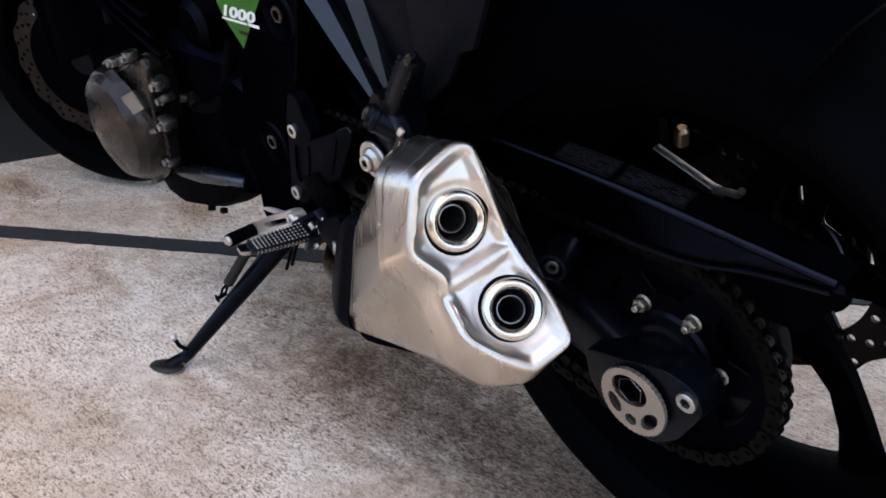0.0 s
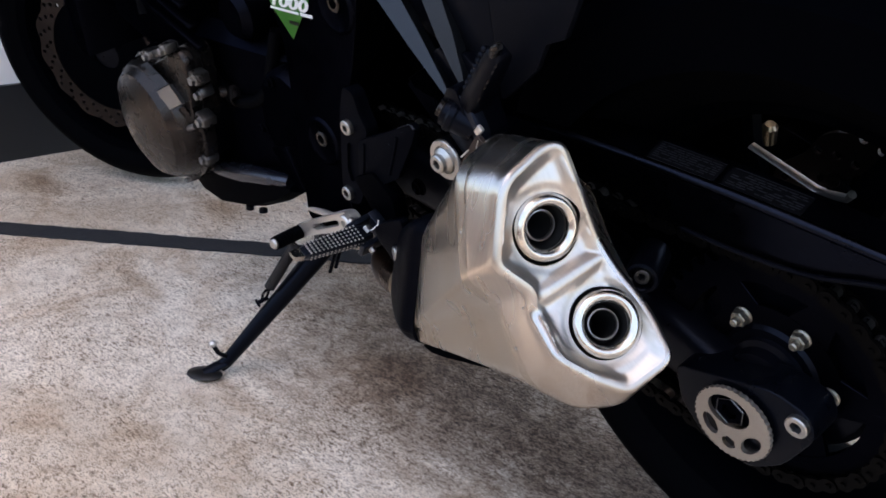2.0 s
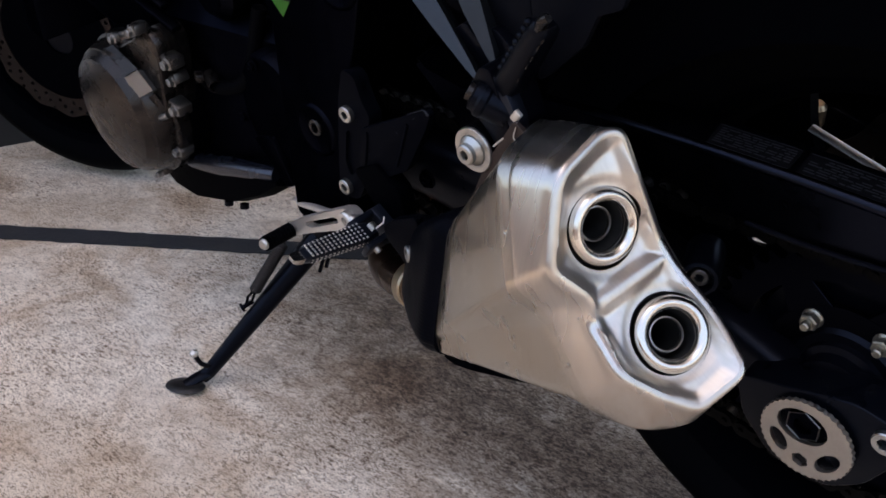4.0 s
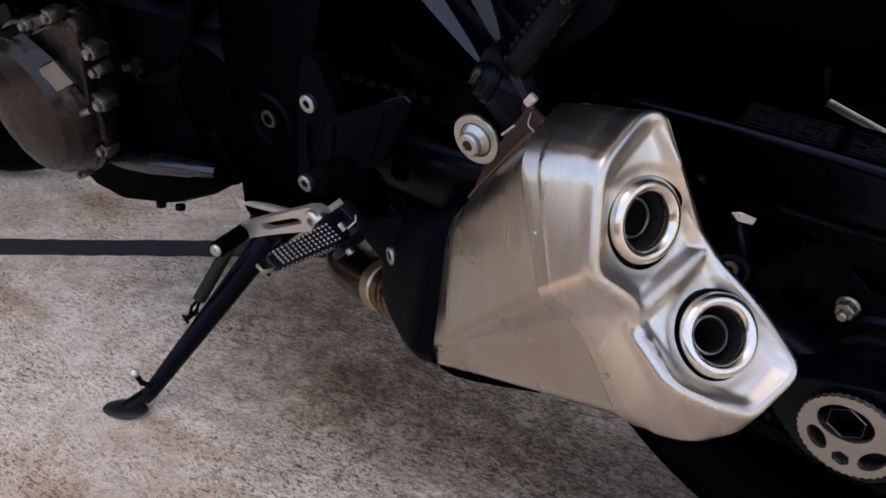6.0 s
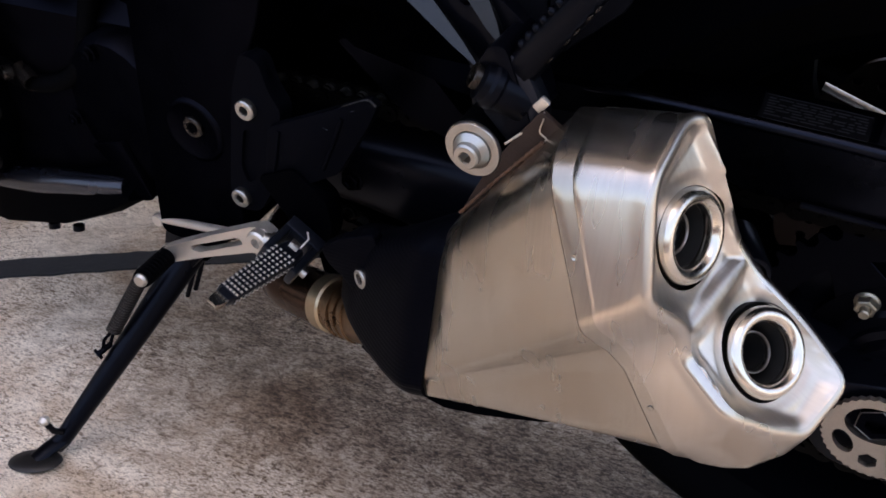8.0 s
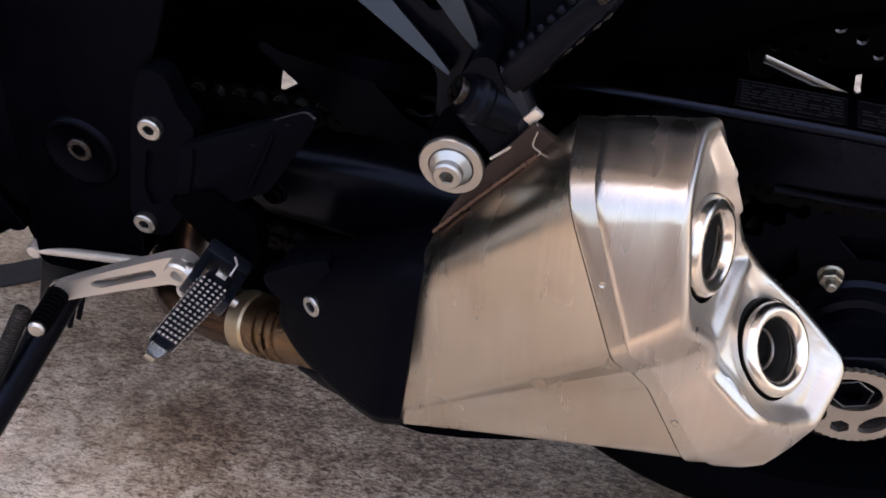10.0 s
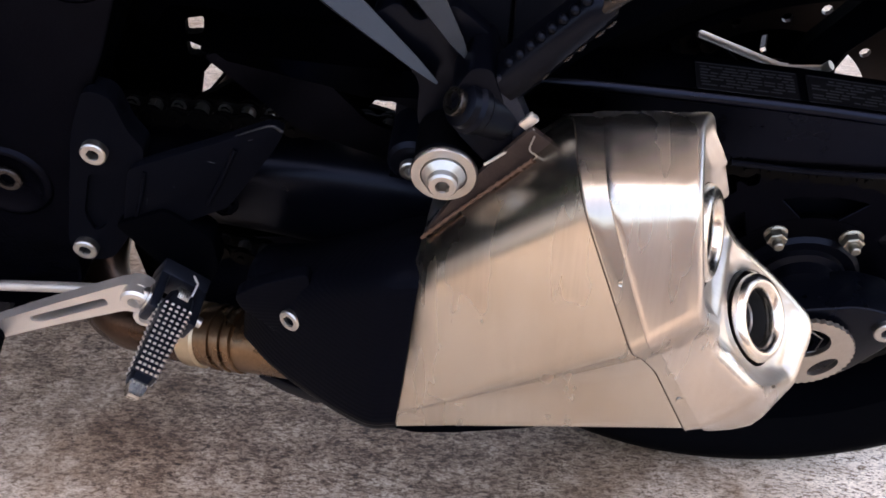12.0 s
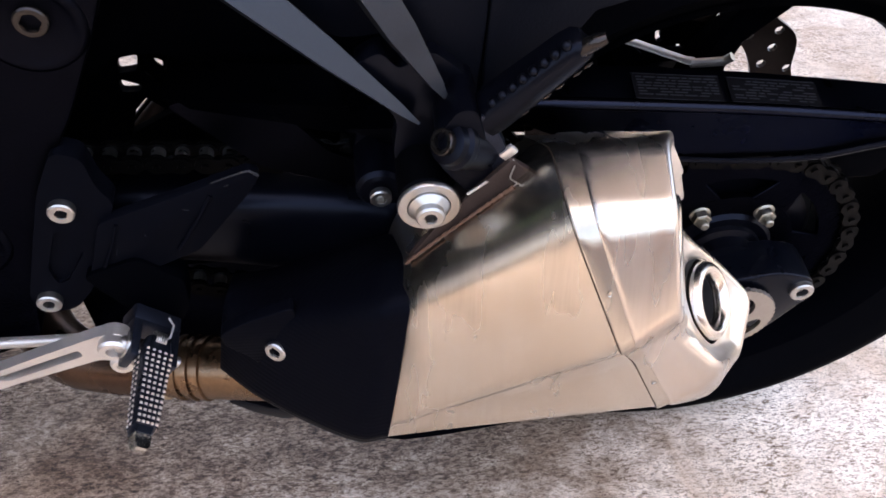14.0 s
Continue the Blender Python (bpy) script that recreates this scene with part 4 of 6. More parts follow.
part("pivot_pin", lathe([(0.0038, -0.040), (0.0038, 0), (0.0062, 0), (0.0068, 0.003), (0.0055, 0.006), (0, 0.0065)], CL + Vector((0, -0.188, 0)) - ACROSS * 0.0178, -ACROSS, 18), ZINC, rest, "bright pivot pin")
part("pin_washer", lathe([(0.003, 0), (0.0095, 0), (0.0095, 0.0015), (0.003, 0.0015)], CL + Vector((0, -0.188, 0)) - ACROSS * 0.0176, -ACROSS, 24), ZINC, rest, "bright washer")
P0, P1 = Vector((-0.4355, -0.182, 0.3350)), Vector((-0.4345, -0.266, 0.3530))
secs = []
for t, w, h in ((0, 0.0085, 0.0085), (0.10, 0.0098, 0.0092), (0.2, 0.0106, 0.0092), (0.8, 0.0080, 0.0076), (0.95, 0.0070, 0.0066), (1.0, 0.0060, 0.0054)):
    p = P0.lerp(P1, t)
    secs.append([p + ACROSS * sx * w * kx + UPW * sz * h * kz for sx, sz, kx, kz in ((-1, -1, 0.7, 1), (1, -1, 0.7, 1), (1, -1, 1, 0.6), (1, 1, 1, 0.6), (1, 1, 0.75, 1), (-1, 1, 0.75, 1), (-1, 1, 1, 0.6), (-1, -1, 1, 0.6))])
part("peg", loft(secs), BLOCKPAINT, rest, "blue-black peg bar", 40)
tread, worn = bmesh.new(), bmesh.new()


def stud(base, along, across, up, size, high):
    """A pyramid stud; its worn top is paler metal that also stands for lit faces."""
    corner = ((-1, -1), (1, -1), (1, 1), (-1, 1))
    rows = [[base + along * sa * size * k + across * sc * size * k + up * high * f for sa, sc in corner] for k, f in ((1, 0), (0.60, 0.48), (0.12, 1.0))]
    for bm, lo, hi in ((tread, rows[0], rows[1]), (worn, rows[1], rows[2])):
        vs, ts = [bm.verts.new(p) for p in lo], [bm.verts.new(p) for p in hi]
        bm.faces.new(ts)
        for k in range(4):
            bm.faces.new((vs[k], vs[(k + 1) % 4], ts[(k + 1) % 4], ts[k]))


ALONG = (P1 - P0).normalized()
for i in range(14):
    t = 0.18 + 0.74 * i / 13
    w, h = 0.0114 - 0.0041 * t, 0.0094 - 0.0020 * t
    for j in range(5):
        stud(P0.lerp(P1, t) + ACROSS * (j - 2) * w * 0.40 + UPW * h * 0.96, ALONG, ACROSS, UPW, 0.0018, 0.0026)
    for s in (-1, 1):
        for j in range(2):
            stud(P0.lerp(P1, t) + ACROSS * s * w * 0.95 + UPW * (h * (0.3 - 0.55 * j)), ALONG, UPW, ACROSS * s, 0.0018, 0.0018)
tagged(part("tread", tread, BLOCKPAINT, rest, "rows of knurl studs", 10), kind="stuff")
tagged(part("worn_lit_tip", worn, ALLOY, rest, "worn stud tips, their lit faces put into paler metal", 10), kind="stuff")
tip_secs = [[P1 + ALONG * d + UPW * (lift + sz * r) + ACROSS * sx * r for sx, sz in ((-1, -0.8), (1, -0.8), (1, 0.9), (-1, 0.9))] for d, lift, r in ((-0.002, -0.0005, 0.0056), (0.004, 0.0004, 0.0054), (0.0090, 0.0018, 0.0048), (0.0125, 0.0032, 0.0034))]
part("end_stop", bevelled(loft(tip_secs), 0.0022, 4, 20), CHROME, rest, "worn bright end stop", 50)
SPR = Vector((-0.4315, -0.184, 0.3410))
coil = [SPR + ACROSS * (0.008 * k / 60 - 0.004) + Vector((0, 0.0048 * math.cos(k * 0.52), 0)) + UPW * 0.0048 * math.sin(k * 0.52) for k in range(60)]
part("return_spring", sweep(coil + [SPR + ACROSS * 0.0045 + UPW * 0.006, SPR + ACROSS * 0.0045 + UPW * 0.010 + Vector((0, 0.008, 0)), SPR + UPW * 0.011 + Vector((0, 0.012, 0))], 0.0009, 6), ZINC, rest, "bright coil spring")

# -- gear lever --
lever = group_of("gear_lever", bike, "bare aluminium gear lever with black toe rubber")
arm_out = smooth_outline([(-0.470, 0.352), (-0.456, 0.354), (-0.449, 0.344), (-0.452, 0.330), (-0.462, 0.322), (-0.474, 0.325), (-0.530, 0.3035), (-0.578, 0.283), (-0.588, 0.285), (-0.588, 0.295), (-0.560, 0.3095), (-0.520, 0.329)], 0.004)
HOLE = smooth_outline([(-0.486, 0.337), (-0.484, 0.330), (-0.538, 0.306), (-0.547, 0.306), (-0.546, 0.311)], 0.003)


part("arm", plate_with_slots(arm_out, [HOLE], -0.186, -0.177), ALLOY, lever, "slotted aluminium arm", 30)
part("boss", lathe([(0.0105, 0), (0.0105, 0.016), (0.009, 0.018), (0.005, 0.018), (0.0045, 0.012), (0, 0.012)], (-0.461, -0.176, 0.343), (0, -1, 0), 24), ALLOY, lever, "round pivot boss")
part("boss", lathe([(0.0085, 0), (0.0085, 0.014), (0.007, 0.016), (0.004, 0.016), (0.0035, 0.012), (0, 0.012)], (-0.458, -0.178, 0.326), (0, -1, 0), 24), ALLOY, lever, "lower clamp boss")
T0, T1 = Vector((-0.581, -0.182, 0.2895)), Vector((-0.569, -0.228, 0.2985))
TD = (T1 - T0).normalized()
part("toe_rubber", sweep([T0, T0.lerp(T1, 0.1), T0.lerp(T1, 0.9), T1], 0.0080, 18), RUBBER, lever, "black ribbed toe rubber")
for k in range(9):
    part("rubber_rib", lathe([(0.0080, -0.0011), (0.0088, 0), (0.0080, 0.0011)], T0.lerp(T1, 0.08 + 0.105 * k), TD, 18), RUBBER, lever)
part("toe_cap", lathe([(0.0062, 0), (0.0062, 0.002), (0.0045, 0.004), (0, 0.0045)], T1, TD, 18), ZINC, lever, "bright end screw")
part("toe_washer", lathe([(0.0092, -0.003), (0.0092, 0), (0.005, 0.0005)], T0, TD, 20), ZINC, lever, "bright collar")
part("linkage_rod", sweep([(-0.465, -0.165, 0.322), (-0.55, -0.150, 0.302), (-0.630, -0.138, 0.284)], 0.0042, 12), ALLOY, lever, "bare linkage rod")
part("rod_joint", lathe([(0.006, -0.006), (0.007, 0), (0.006, 0.006), (0, 0.007)], (-0.635, -0.137, 0.283), (0, -1, 0), 16), ALLOY, lever, "rod end joint")

# -- side stand --
stand = group_of("side_stand", bike, "black steel side stand, folded out")
S_TOP, S_MID, S_LOW, S_FOOT = Vector((-0.630, -0.098, 0.238)), Vector((-0.668, -0.188, 0.163)), Vector((-0.708, -0.281, 0.087)), Vector((-0.716, -0.312, 0.0835))
part("leg", sweep([S_TOP, S_TOP.lerp(S_MID, 0.5), S_MID, S_MID.lerp(S_LOW, 0.5), S_LOW, S_LOW + Vector((-0.004, -0.008, -0.004))], lambda t: 0.0165 - 0.0075 * min(1.0, t * 1.25), 16), BLACK, stand, "black tubular leg", 60)
foot = lathe([(0.0, -0.004), (0.024, -0.004), (0.026, -0.001), (0.024, 0.002), (0.010, 0.004), (0, 0.0045)], (0, 0, 0), (0, 0, 1), 28)
bmesh.ops.scale(foot, vec=(1.08, 0.70, 0.7), verts=foot.verts)
bmesh.ops.transform(foot, matrix=Matrix.Translation(S_FOOT) @ pose(0, 0, 0, -LEAN, 0, 20), verts=foot.verts)
part("foot", foot, STANDSTEEL, stand, "oval steel foot on the concrete", 50)
part("foot_arm", sweep([S_LOW, S_LOW.lerp(S_FOOT, 0.5) + Vector((0, 0, 0.001)), S_FOOT], 0.0095, 14, 0.6), BLACK, stand)
part("push_bar", sweep([S_LOW + Vector((0.002, 0.004, 0.006)), Vector((-0.700, -0.290, 0.112)), Vector((-0.7015, -0.293, 0.127))], 0.0032, 10), BLACK, stand, "foot tab")
part("push_knob", lathe([(0, -0.005), (0.0035, -0.0045), (0.0055, 0), (0.0035, 0.0045), (0, 0.005)], (-0.7015, -0.293, 0.1285), (0, -1, 0), 16), ALLOY, stand, "worn round knob")
sp0, sp1 = Vector((-0.648, -0.160, 0.238)), Vector((-0.687, -0.215, 0.159))
dd = (sp1 - sp0)
e1 = dd.cross(Vector((0, 1, 0))).normalized()
e2 = dd.normalized().cross(e1)
coil = [sp0.lerp(sp1, 0.05 + 0.72 * k / 260) + 0.0065 * (math.cos(k * 0.62) * e1 + math.sin(k * 0.62) * e2) for k in range(261)]
part("spring", sweep(coil, 0.0013, 6), STANDSTEEL, stand, "dark coil spring")
part("spring_hook", sweep([sp0.lerp(sp1, 0.74), sp0.lerp(sp1, 0.9) + e1 * 0.004, sp1], 0.0018, 8), CAST, stand)
part("spring_hook", sweep([sp0.lerp(sp1, 0.74), sp0.lerp(sp1, 0.9) - e1 * 0.004, sp1], 0.0018, 8), CAST, stand)
part("spring_pin", lathe([(0.003, -0.01), (0.003, 0.004), (0.006, 0.004), (0.006, 0.007), (0, 0.008)], sp1, (-0.3, -0.9, -0.2), 14), CAST, stand)
part("pivot_bracket", plate(smooth_outline([(-0.66, 0.29), (-0.60, 0.30), (-0.595, 0.24), (-0.62, 0.215), (-0.655, 0.225)], 0.01), -0.115, -0.08, 0.004), CAST, stand, "dark pivot bracket")
part("pivot_bolt", hex_bolt((-0.632, -0.116, 0.25), 0.010, 0.008), CAST, stand)
for a, c in (((-0.640, -0.105, 0.212), (-0.655, -0.121, 0.166)), ((-0.632, -0.100, 0.218), (-0.647, -0.115, 0.173))):
    part("stop_pin", sweep([a, Vector(a).lerp(Vector(c), 0.5), c], 0.0026, 8), BLACK, stand)
part("gusset", plate(smooth_outline([(-0.60, 0.262), (-0.612, 0.232), (-0.642, 0.200), (-0.662, 0.182), (-0.672, 0.196), (-0.645, 0.262)], 0.006), -0.128, -0.098, 0.004), BLACK, stand, "black pivot gusset")

# -- swing arm --
AXLE = Vector((0.0, 0.0, 0.309))
arm = group_of("swing_arm", bike, "black swing arm with upper brace and data stickers")


def beam(stations, name, mat, label=""):
    """A pressed beam: at each x the heights of top, crease and foot, and the depths of crease and back."""
    secs = []
    for x, zt, zc, zb, yt, yc, yb in stations:
        secs.append([Vector((x, yt, zt)), Vector((x, yc, zc)), Vector((x, yb, zb)), Vector((x, yb + 0.045, zb)), Vector((x, yt + 0.018, zt - 0.022))])
    bm = loft(secs)
    return part(name, bevelled(bm, 0.0035, 3, 18), mat, arm, label, 50)


beam([(-0.412, 0.494, 0.490, 0.487, -0.085, -0.108, -0.106), (-0.395, 0.500, 0.495, 0.479, -0.085, -0.118, -0.110), (-0.30, 0.495, 0.489, 0.460, -0.086, -0.119, -0.112), (-0.18, 0.492, 0.487, 0.463, -0.086, -0.119, -0.113), (-0.11, 0.489, 0.482, 0.430, -0.086, -0.118, -0.113), (-0.03, 0.482, 0.475, 0.425, -0.086, -0.117, -0.112), (0.037, 0.474, 0.467, 0.426, -0.086, -0.116, -0.112), (0.089, 0.467, 0.460, 0.437, -0.086, -0.115, -0.112), (0.16, 0.456, 0.450, 0.441, -0.088, -0.112, -0.110)], "brace", ARMBLACK, "black upper beam with a lit crease")
# bar added to draw the crease's highlight, only as far as the line runs
part("brace_crease", sweep(spline([(-0.215, -0.1165, 0.4850), (-0.18, -0.1180, 0.4862), (-0.11, -0.1175, 0.4815), (-0.03, -0.1165, 0.4745), (0.037, -0.1155, 0.4665), (0.089, -0.1145, 0.4595), (0.155, -0.1120, 0.4500)], 6), lambda t: 0.0042 - 0.0022 * max(0.0, 1 - t * 5), 12), ARMBLACK, arm, "rounded bar along the crease, added for its highlight line")
part("brace_edge", sweep(spline([(-0.075, -0.1135, 0.4275), (-0.02, -0.115, 0.4245), (0.037, -0.115, 0.4255), (0.089, -0.115, 0.4365), (0.15, -0.112, 0.4405)], 8), 0.0022, 8), BLACK, arm, "rolled lower edge")
def round_beam(stations, n=28, square=0.62):
    """A hollow-cast beam with a full round section, from stations of x, near depth, foot and top."""
    rows = []
    for x, y0, zb, zt in stations:
        ring = []
        for k in range(n):
            a = 2 * math.pi * k / n
            c, q = math.cos(a), math.sin(a)
            ring.append(Vector((x, y0 + 0.027 - 0.033 * math.copysign(abs(c) ** square, c), (zb + zt) / 2 + (zt - zb) / 2 * math.copysign(abs(q) ** square, q))))
        rows.append(ring)
    runs = [spline([row[k] for row in rows], 4) for k in range(n)]
    return loft([list(ring) for ring in zip(*runs)])


part("arm", round_beam([(-0.52, -0.10, 0.33, 0.405), (-0.42, -0.105, 0.325, 0.400), (-0.30, -0.110, 0.305, 0.395), (-0.20, -0.112, 0.290, 0.372), (-0.10, -0.118, 0.275, 0.342), (-0.03, -0.128, 0.265, 0.322)]), BLACK, arm, "black lower arm", 60)
WEB = [(-0.410, 0.488), (-0.356, 0.434), (-0.295, 0.411), (-0.22, 0.40), (-0.20, 0.48), (-0.395, 0.492)]
WEBSLOT = smooth_outline([(-0.331, 0.470), (-0.322, 0.472), (-0.278, 0.455), (-0.274, 0.442), (-0.288, 0.434), (-0.310, 0.444)], 0.004)
part("web", plate_with_slots(smooth_outline(WEB, 0.006), [WEBSLOT], -0.113, -0.108), CAST, arm, "black web with an oval slot", 30)
part("web_boss", lathe([(0.016, -0.03), (0.016, 0.030), (0.0135, 0.033), (0.0, 0.033)], (-0.278, -0.110, 0.436), (0, -1, 0), 28), BLACK, arm, "round boss")
part("chain_guard", plate(smooth_outline([(-0.12, 0.405), (-0.12, 0.450), (0.03, 0.450), (0.15, 0.445), (0.155, 0.425), (0.115, 0.375), (0.085, 0.375), (0.02, 0.405)], 0.006), -0.088, -0.083, 0.001, 1), SHADED, arm, "black chain guard")
part("rear_post", plate(smooth_outline([(-0.29, 0.47), (-0.25, 0.47), (-0.20, 0.36), (-0.30, 0.38)], 0.01), -0.105, -0.065, 0.004), BLACK, arm)

FAR = [(-0.40, 0.17), (-0.40, 0.44), (-0.20, 0.44), (-0.10, 0.432), (-0.03, 0.420), (0.03, 0.395), (0.058, 0.36), (0.070, 0.31), (0.058, 0.285), (0.052, 0.25), (0.03, 0.235), (-0.05, 0.225), (-0.10, 0.17)]
SLOTS = [[(-0.130, 0.249), (-0.112, 0.2475), (-0.1095, 0.239), (-0.1215, 0.239)], [(-0.008, 0.374), (-0.003, 0.376), (-0.001, 0.360), (0.002, 0.357), (-0.002, 0.354), (-0.006, 0.358)], [(0.016, 0.352), (0.020, 0.352), (0.024, 0.342), (0.044, 0.331), (0.041, 0.327), (0.020, 0.338)], [(0.050, 0.338), (0.054, 0.334), (0.055, 0.328), (0.066, 0.322), (0.064, 0.319), (0.052, 0.324)], [(-0.209, 0.247), (-0.195, 0.252), (-0.178, 0.249), (-0.184, 0.236), (-0.200, 0.236)], [(-0.349, 0.276), (-0.336, 0.291), (-0.316, 0.291), (-0.316, 0.266)]]
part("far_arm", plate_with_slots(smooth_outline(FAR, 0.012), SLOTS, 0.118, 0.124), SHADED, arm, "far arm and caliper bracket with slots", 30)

# axle block with its round adjuster plate
bm = plate(smooth_outline([(-0.06, 0.318), (-0.02, 0.325), (0.030, 0.335), (0.060, 0.326), (0.067, 0.305), (0.040, 0.262), (0.012, 0.243), (-0.030, 0.250), (-0.055, 0.280)], 0.010), -0.148, -0.112, 0.006, 3)
part("axle_block", bm, AXLEPAINT, arm, "black machined axle block")
part("adjuster_bolt", socket_bolt((0.053, -0.147, 0.314), 0.0095, 0.006, inner=0.55), ZINC, arm, "bright socket bolt")


# a lug on the arm behind the can, with a bolt sunk into it
LUG, LUG_AX = Vector((-0.0955, -0.1420, 0.3865)), Vector((0.42, -0.90, 0.10)).normalized()
part("arm_lug", lathe([(0.0150, -0.045), (0.0150, -0.002), (0.0138, 0.001), (0.0112, 0.0016), (0.0098, 0.0), (0.0094, -0.006), (0.0, -0.006)], LUG, LUG_AX, 32), BLACK, arm, "black round lug", 40)
part("lug_screw", socket_bolt(LUG - LUG_AX * 0.006, 0.0068, 0.005, LUG_AX, 0.55), LUGMETAL, arm, "dull sunk socket bolt")


def adjuster(centre, r):
    """A round alloy plate with a scalloped rim, a bore for the axle and three openings."""
    bm = bmesh.new()
    cx, cy, cz = centre
    outer = []
    for k in range(160):
        a = 2 * math.pi * k / 160
        rr = r + 0.0007 * math.cos(a * 40)
        outer.append((cx + rr * math.cos(a), cz + rr * math.sin(a)))
    holes = []
    bore = [(cx - 0.003 + 0.0190 * math.cos(2 * math.pi * k / 32), cz + 0.0115 + 0.0155 * math.sin(2 * math.pi * k / 32)) for k in range(32)]
    holes.append(bore)
    for ang, rad, wide, tall, n in ((205, 0.0222, 0.0105, 0.0062, 20), (262, 0.0215, 0.0066, 0.0066, 6), (322, 0.0220, 0.0125, 0.0066, 20)):
        a = radians(ang)
        px, pz = cx + rad * math.cos(a), cz + rad * math.sin(a)
        hole = []
        for k in range(n):
            b = 2 * math.pi * k / n + (0.3 if n == 6 else 0.0)
            u, v = wide * math.cos(b), tall * math.sin(b)
            hole.append((px - u * math.sin(a) + v * math.cos(a), pz + u * math.cos(a) + v * math.sin(a)))
        holes.append(hole)
    sides = []
    for y in (cy, cy + 0.004):
        loops, edges = [], []
        for pts in [outer] + holes:
            vs = [bm.verts.new((x, y, z)) for x, z in pts]
            edges += [bm.edges.new((vs[k], vs[(k + 1) % len(vs)])) for k in range(len(vs))]
            loops.append(vs)
        bmesh.ops.triangle_fill(bm, edges=edges, use_beauty=True)
        sides.append(loops)
    for a, b in zip(*sides):
        for k in range(len(a)):
            bm.faces.new((a[k], a[(k + 1) % len(a)], b[(k + 1) % len(b)], b[k]))
    return bm


ADJ = (0.0005, -0.1565, 0.2905)
plate_ob = part("adjuster_plate", adjuster(ADJ, 0.0345), PLATEALLOY, arm, "pale alloy adjuster plate with cut-outs", 30)
part("axle_nut", lathe([(0.0135, -0.004), (0.0135, 0.001), (0.0125, 0.002), (0.0075, 0.002), (0.007, -0.003), (0, -0.003)], (ADJ[0] - 0.003, ADJ[1] + 0.003, ADJ[2] + 0.011), (0, -1, 0), 6, turn=0.4), CAST, plate_ob, "dark axle nut")
part("nut_rim", lathe([(0.0134, 0.0010), (0.0140, 0.0016), (0.0134, 0.0022), (0.0128, 0.0016)], (ADJ[0] - 0.003, ADJ[1] + 0.003, ADJ[2] + 0.011), (0, -1, 0), 6, True, turn=0.4), LUGMETAL, plate_ob, "thin paler edge of the nut")
part("axle_washer", lathe([(0.0165, -0.006), (0.0165, -0.002), (0.012, -0.002)], (ADJ[0] - 0.003, ADJ[1] + 0.003, ADJ[2] + 0.011), (0, -1, 0), 28), CAST, plate_ob)


def data_sticker(x0, x1, z0, z1, slope, rows, seed):
    """A black sticker with grey print, lying on the upper facet of the brace."""
    rng = random.Random(seed)
    ups = Vector((0, 0.031, 0.0065)).normalized()
    rgt = Vector((1, 0, slope)).normalized()
    out = rgt.cross(ups).normalized()
    o = Vector((x0, -0.1145, z0))

    def quad(u0, u1, v0, v1, lift, thick):
        bm = bmesh.new()
        lo = [bm.verts.new(o + rgt * u + ups * v + out * lift) for u, v in ((u0, v0), (u1, v0), (u1, v1), (u0, v1))]
        hi = [bm.verts.new(p.co + out * thick) for p in lo]
        bm.faces.new(lo)
        bm.faces.new(hi)
        for k in range(4):
            bm.faces.new((lo[k], lo[(k + 1) % 4], hi[(k + 1) % 4], hi[k]))
        return bm

    w, h = x1 - x0, z1 - z0
    film = part("data_sticker", quad(0, w, 0, h, 0.0012, 0.0004), STICKER, arm, "black sticker with small grey print")
    part("sticker_border", quad(0.001, w - 0.001, h - 0.0012, h - 0.0007, 0.0017, 0.0002), GREYPRINT, film)
    part("sticker_border", quad(0.001, w - 0.001, 0.0007, 0.0012, 0.0017, 0.0002), GREYPRINT, film)
    for r in range(rows):
        v = h * (0.86 - 0.74 * r / rows)
        u = 0.003
        while u < w * 0.93:
            step = rng.uniform(0.003, 0.010)
            if rng.random() < 0.85:
                part("print_bar", quad(u, min(u + step, w * 0.96), v - 0.0009, v, 0.0017, 0.0002), GREYPRINT, film, "unreadable print")
            u += step + 0.0016


data_sticker(-0.108, -0.045, 0.4825, 0.5055, -0.085, 7, 1)
data_sticker(-0.040, 0.027, 0.4768, 0.4998, -0.11, 7, 2)

# -- rear sprocket and chain --
CH_Y = -0.098
sprocket = group_of("rear_sprocket", bike, "dark toothed rear sprocket with zinc nuts")
teeth = []
for k in range(42):
    for f, rr in ((0.0, 0.1022), (0.25, 0.1040), (0.42, 0.1105), (0.58, 0.1105), (0.75, 0.1040)):
        a = 2 * math.pi * (k + f) / 42
        teeth.append((AXLE.x + rr * math.cos(a), AXLE.z + rr * math.sin(a)))


def ring_plate(outer, hole, y0, y1):
    return plate_with_slots(outer, [hole], y0, y1)


def circle(r, n=64, c=AXLE):
    return [(c.x + r * math.cos(2 * math.pi * k / n), c.z + r * math.sin(2 * math.pi * k / n)) for k in range(n)]


part("toothed_ring", ring_plate(teeth, circle(0.083), CH_Y - 0.003, CH_Y + 0.003), CAST, sprocket, "", 30)
part("centre_ring", ring_plate(circle(0.062), circle(0.034), CH_Y - 0.0028, CH_Y + 0.0028), CAST, sprocket, "", 30)
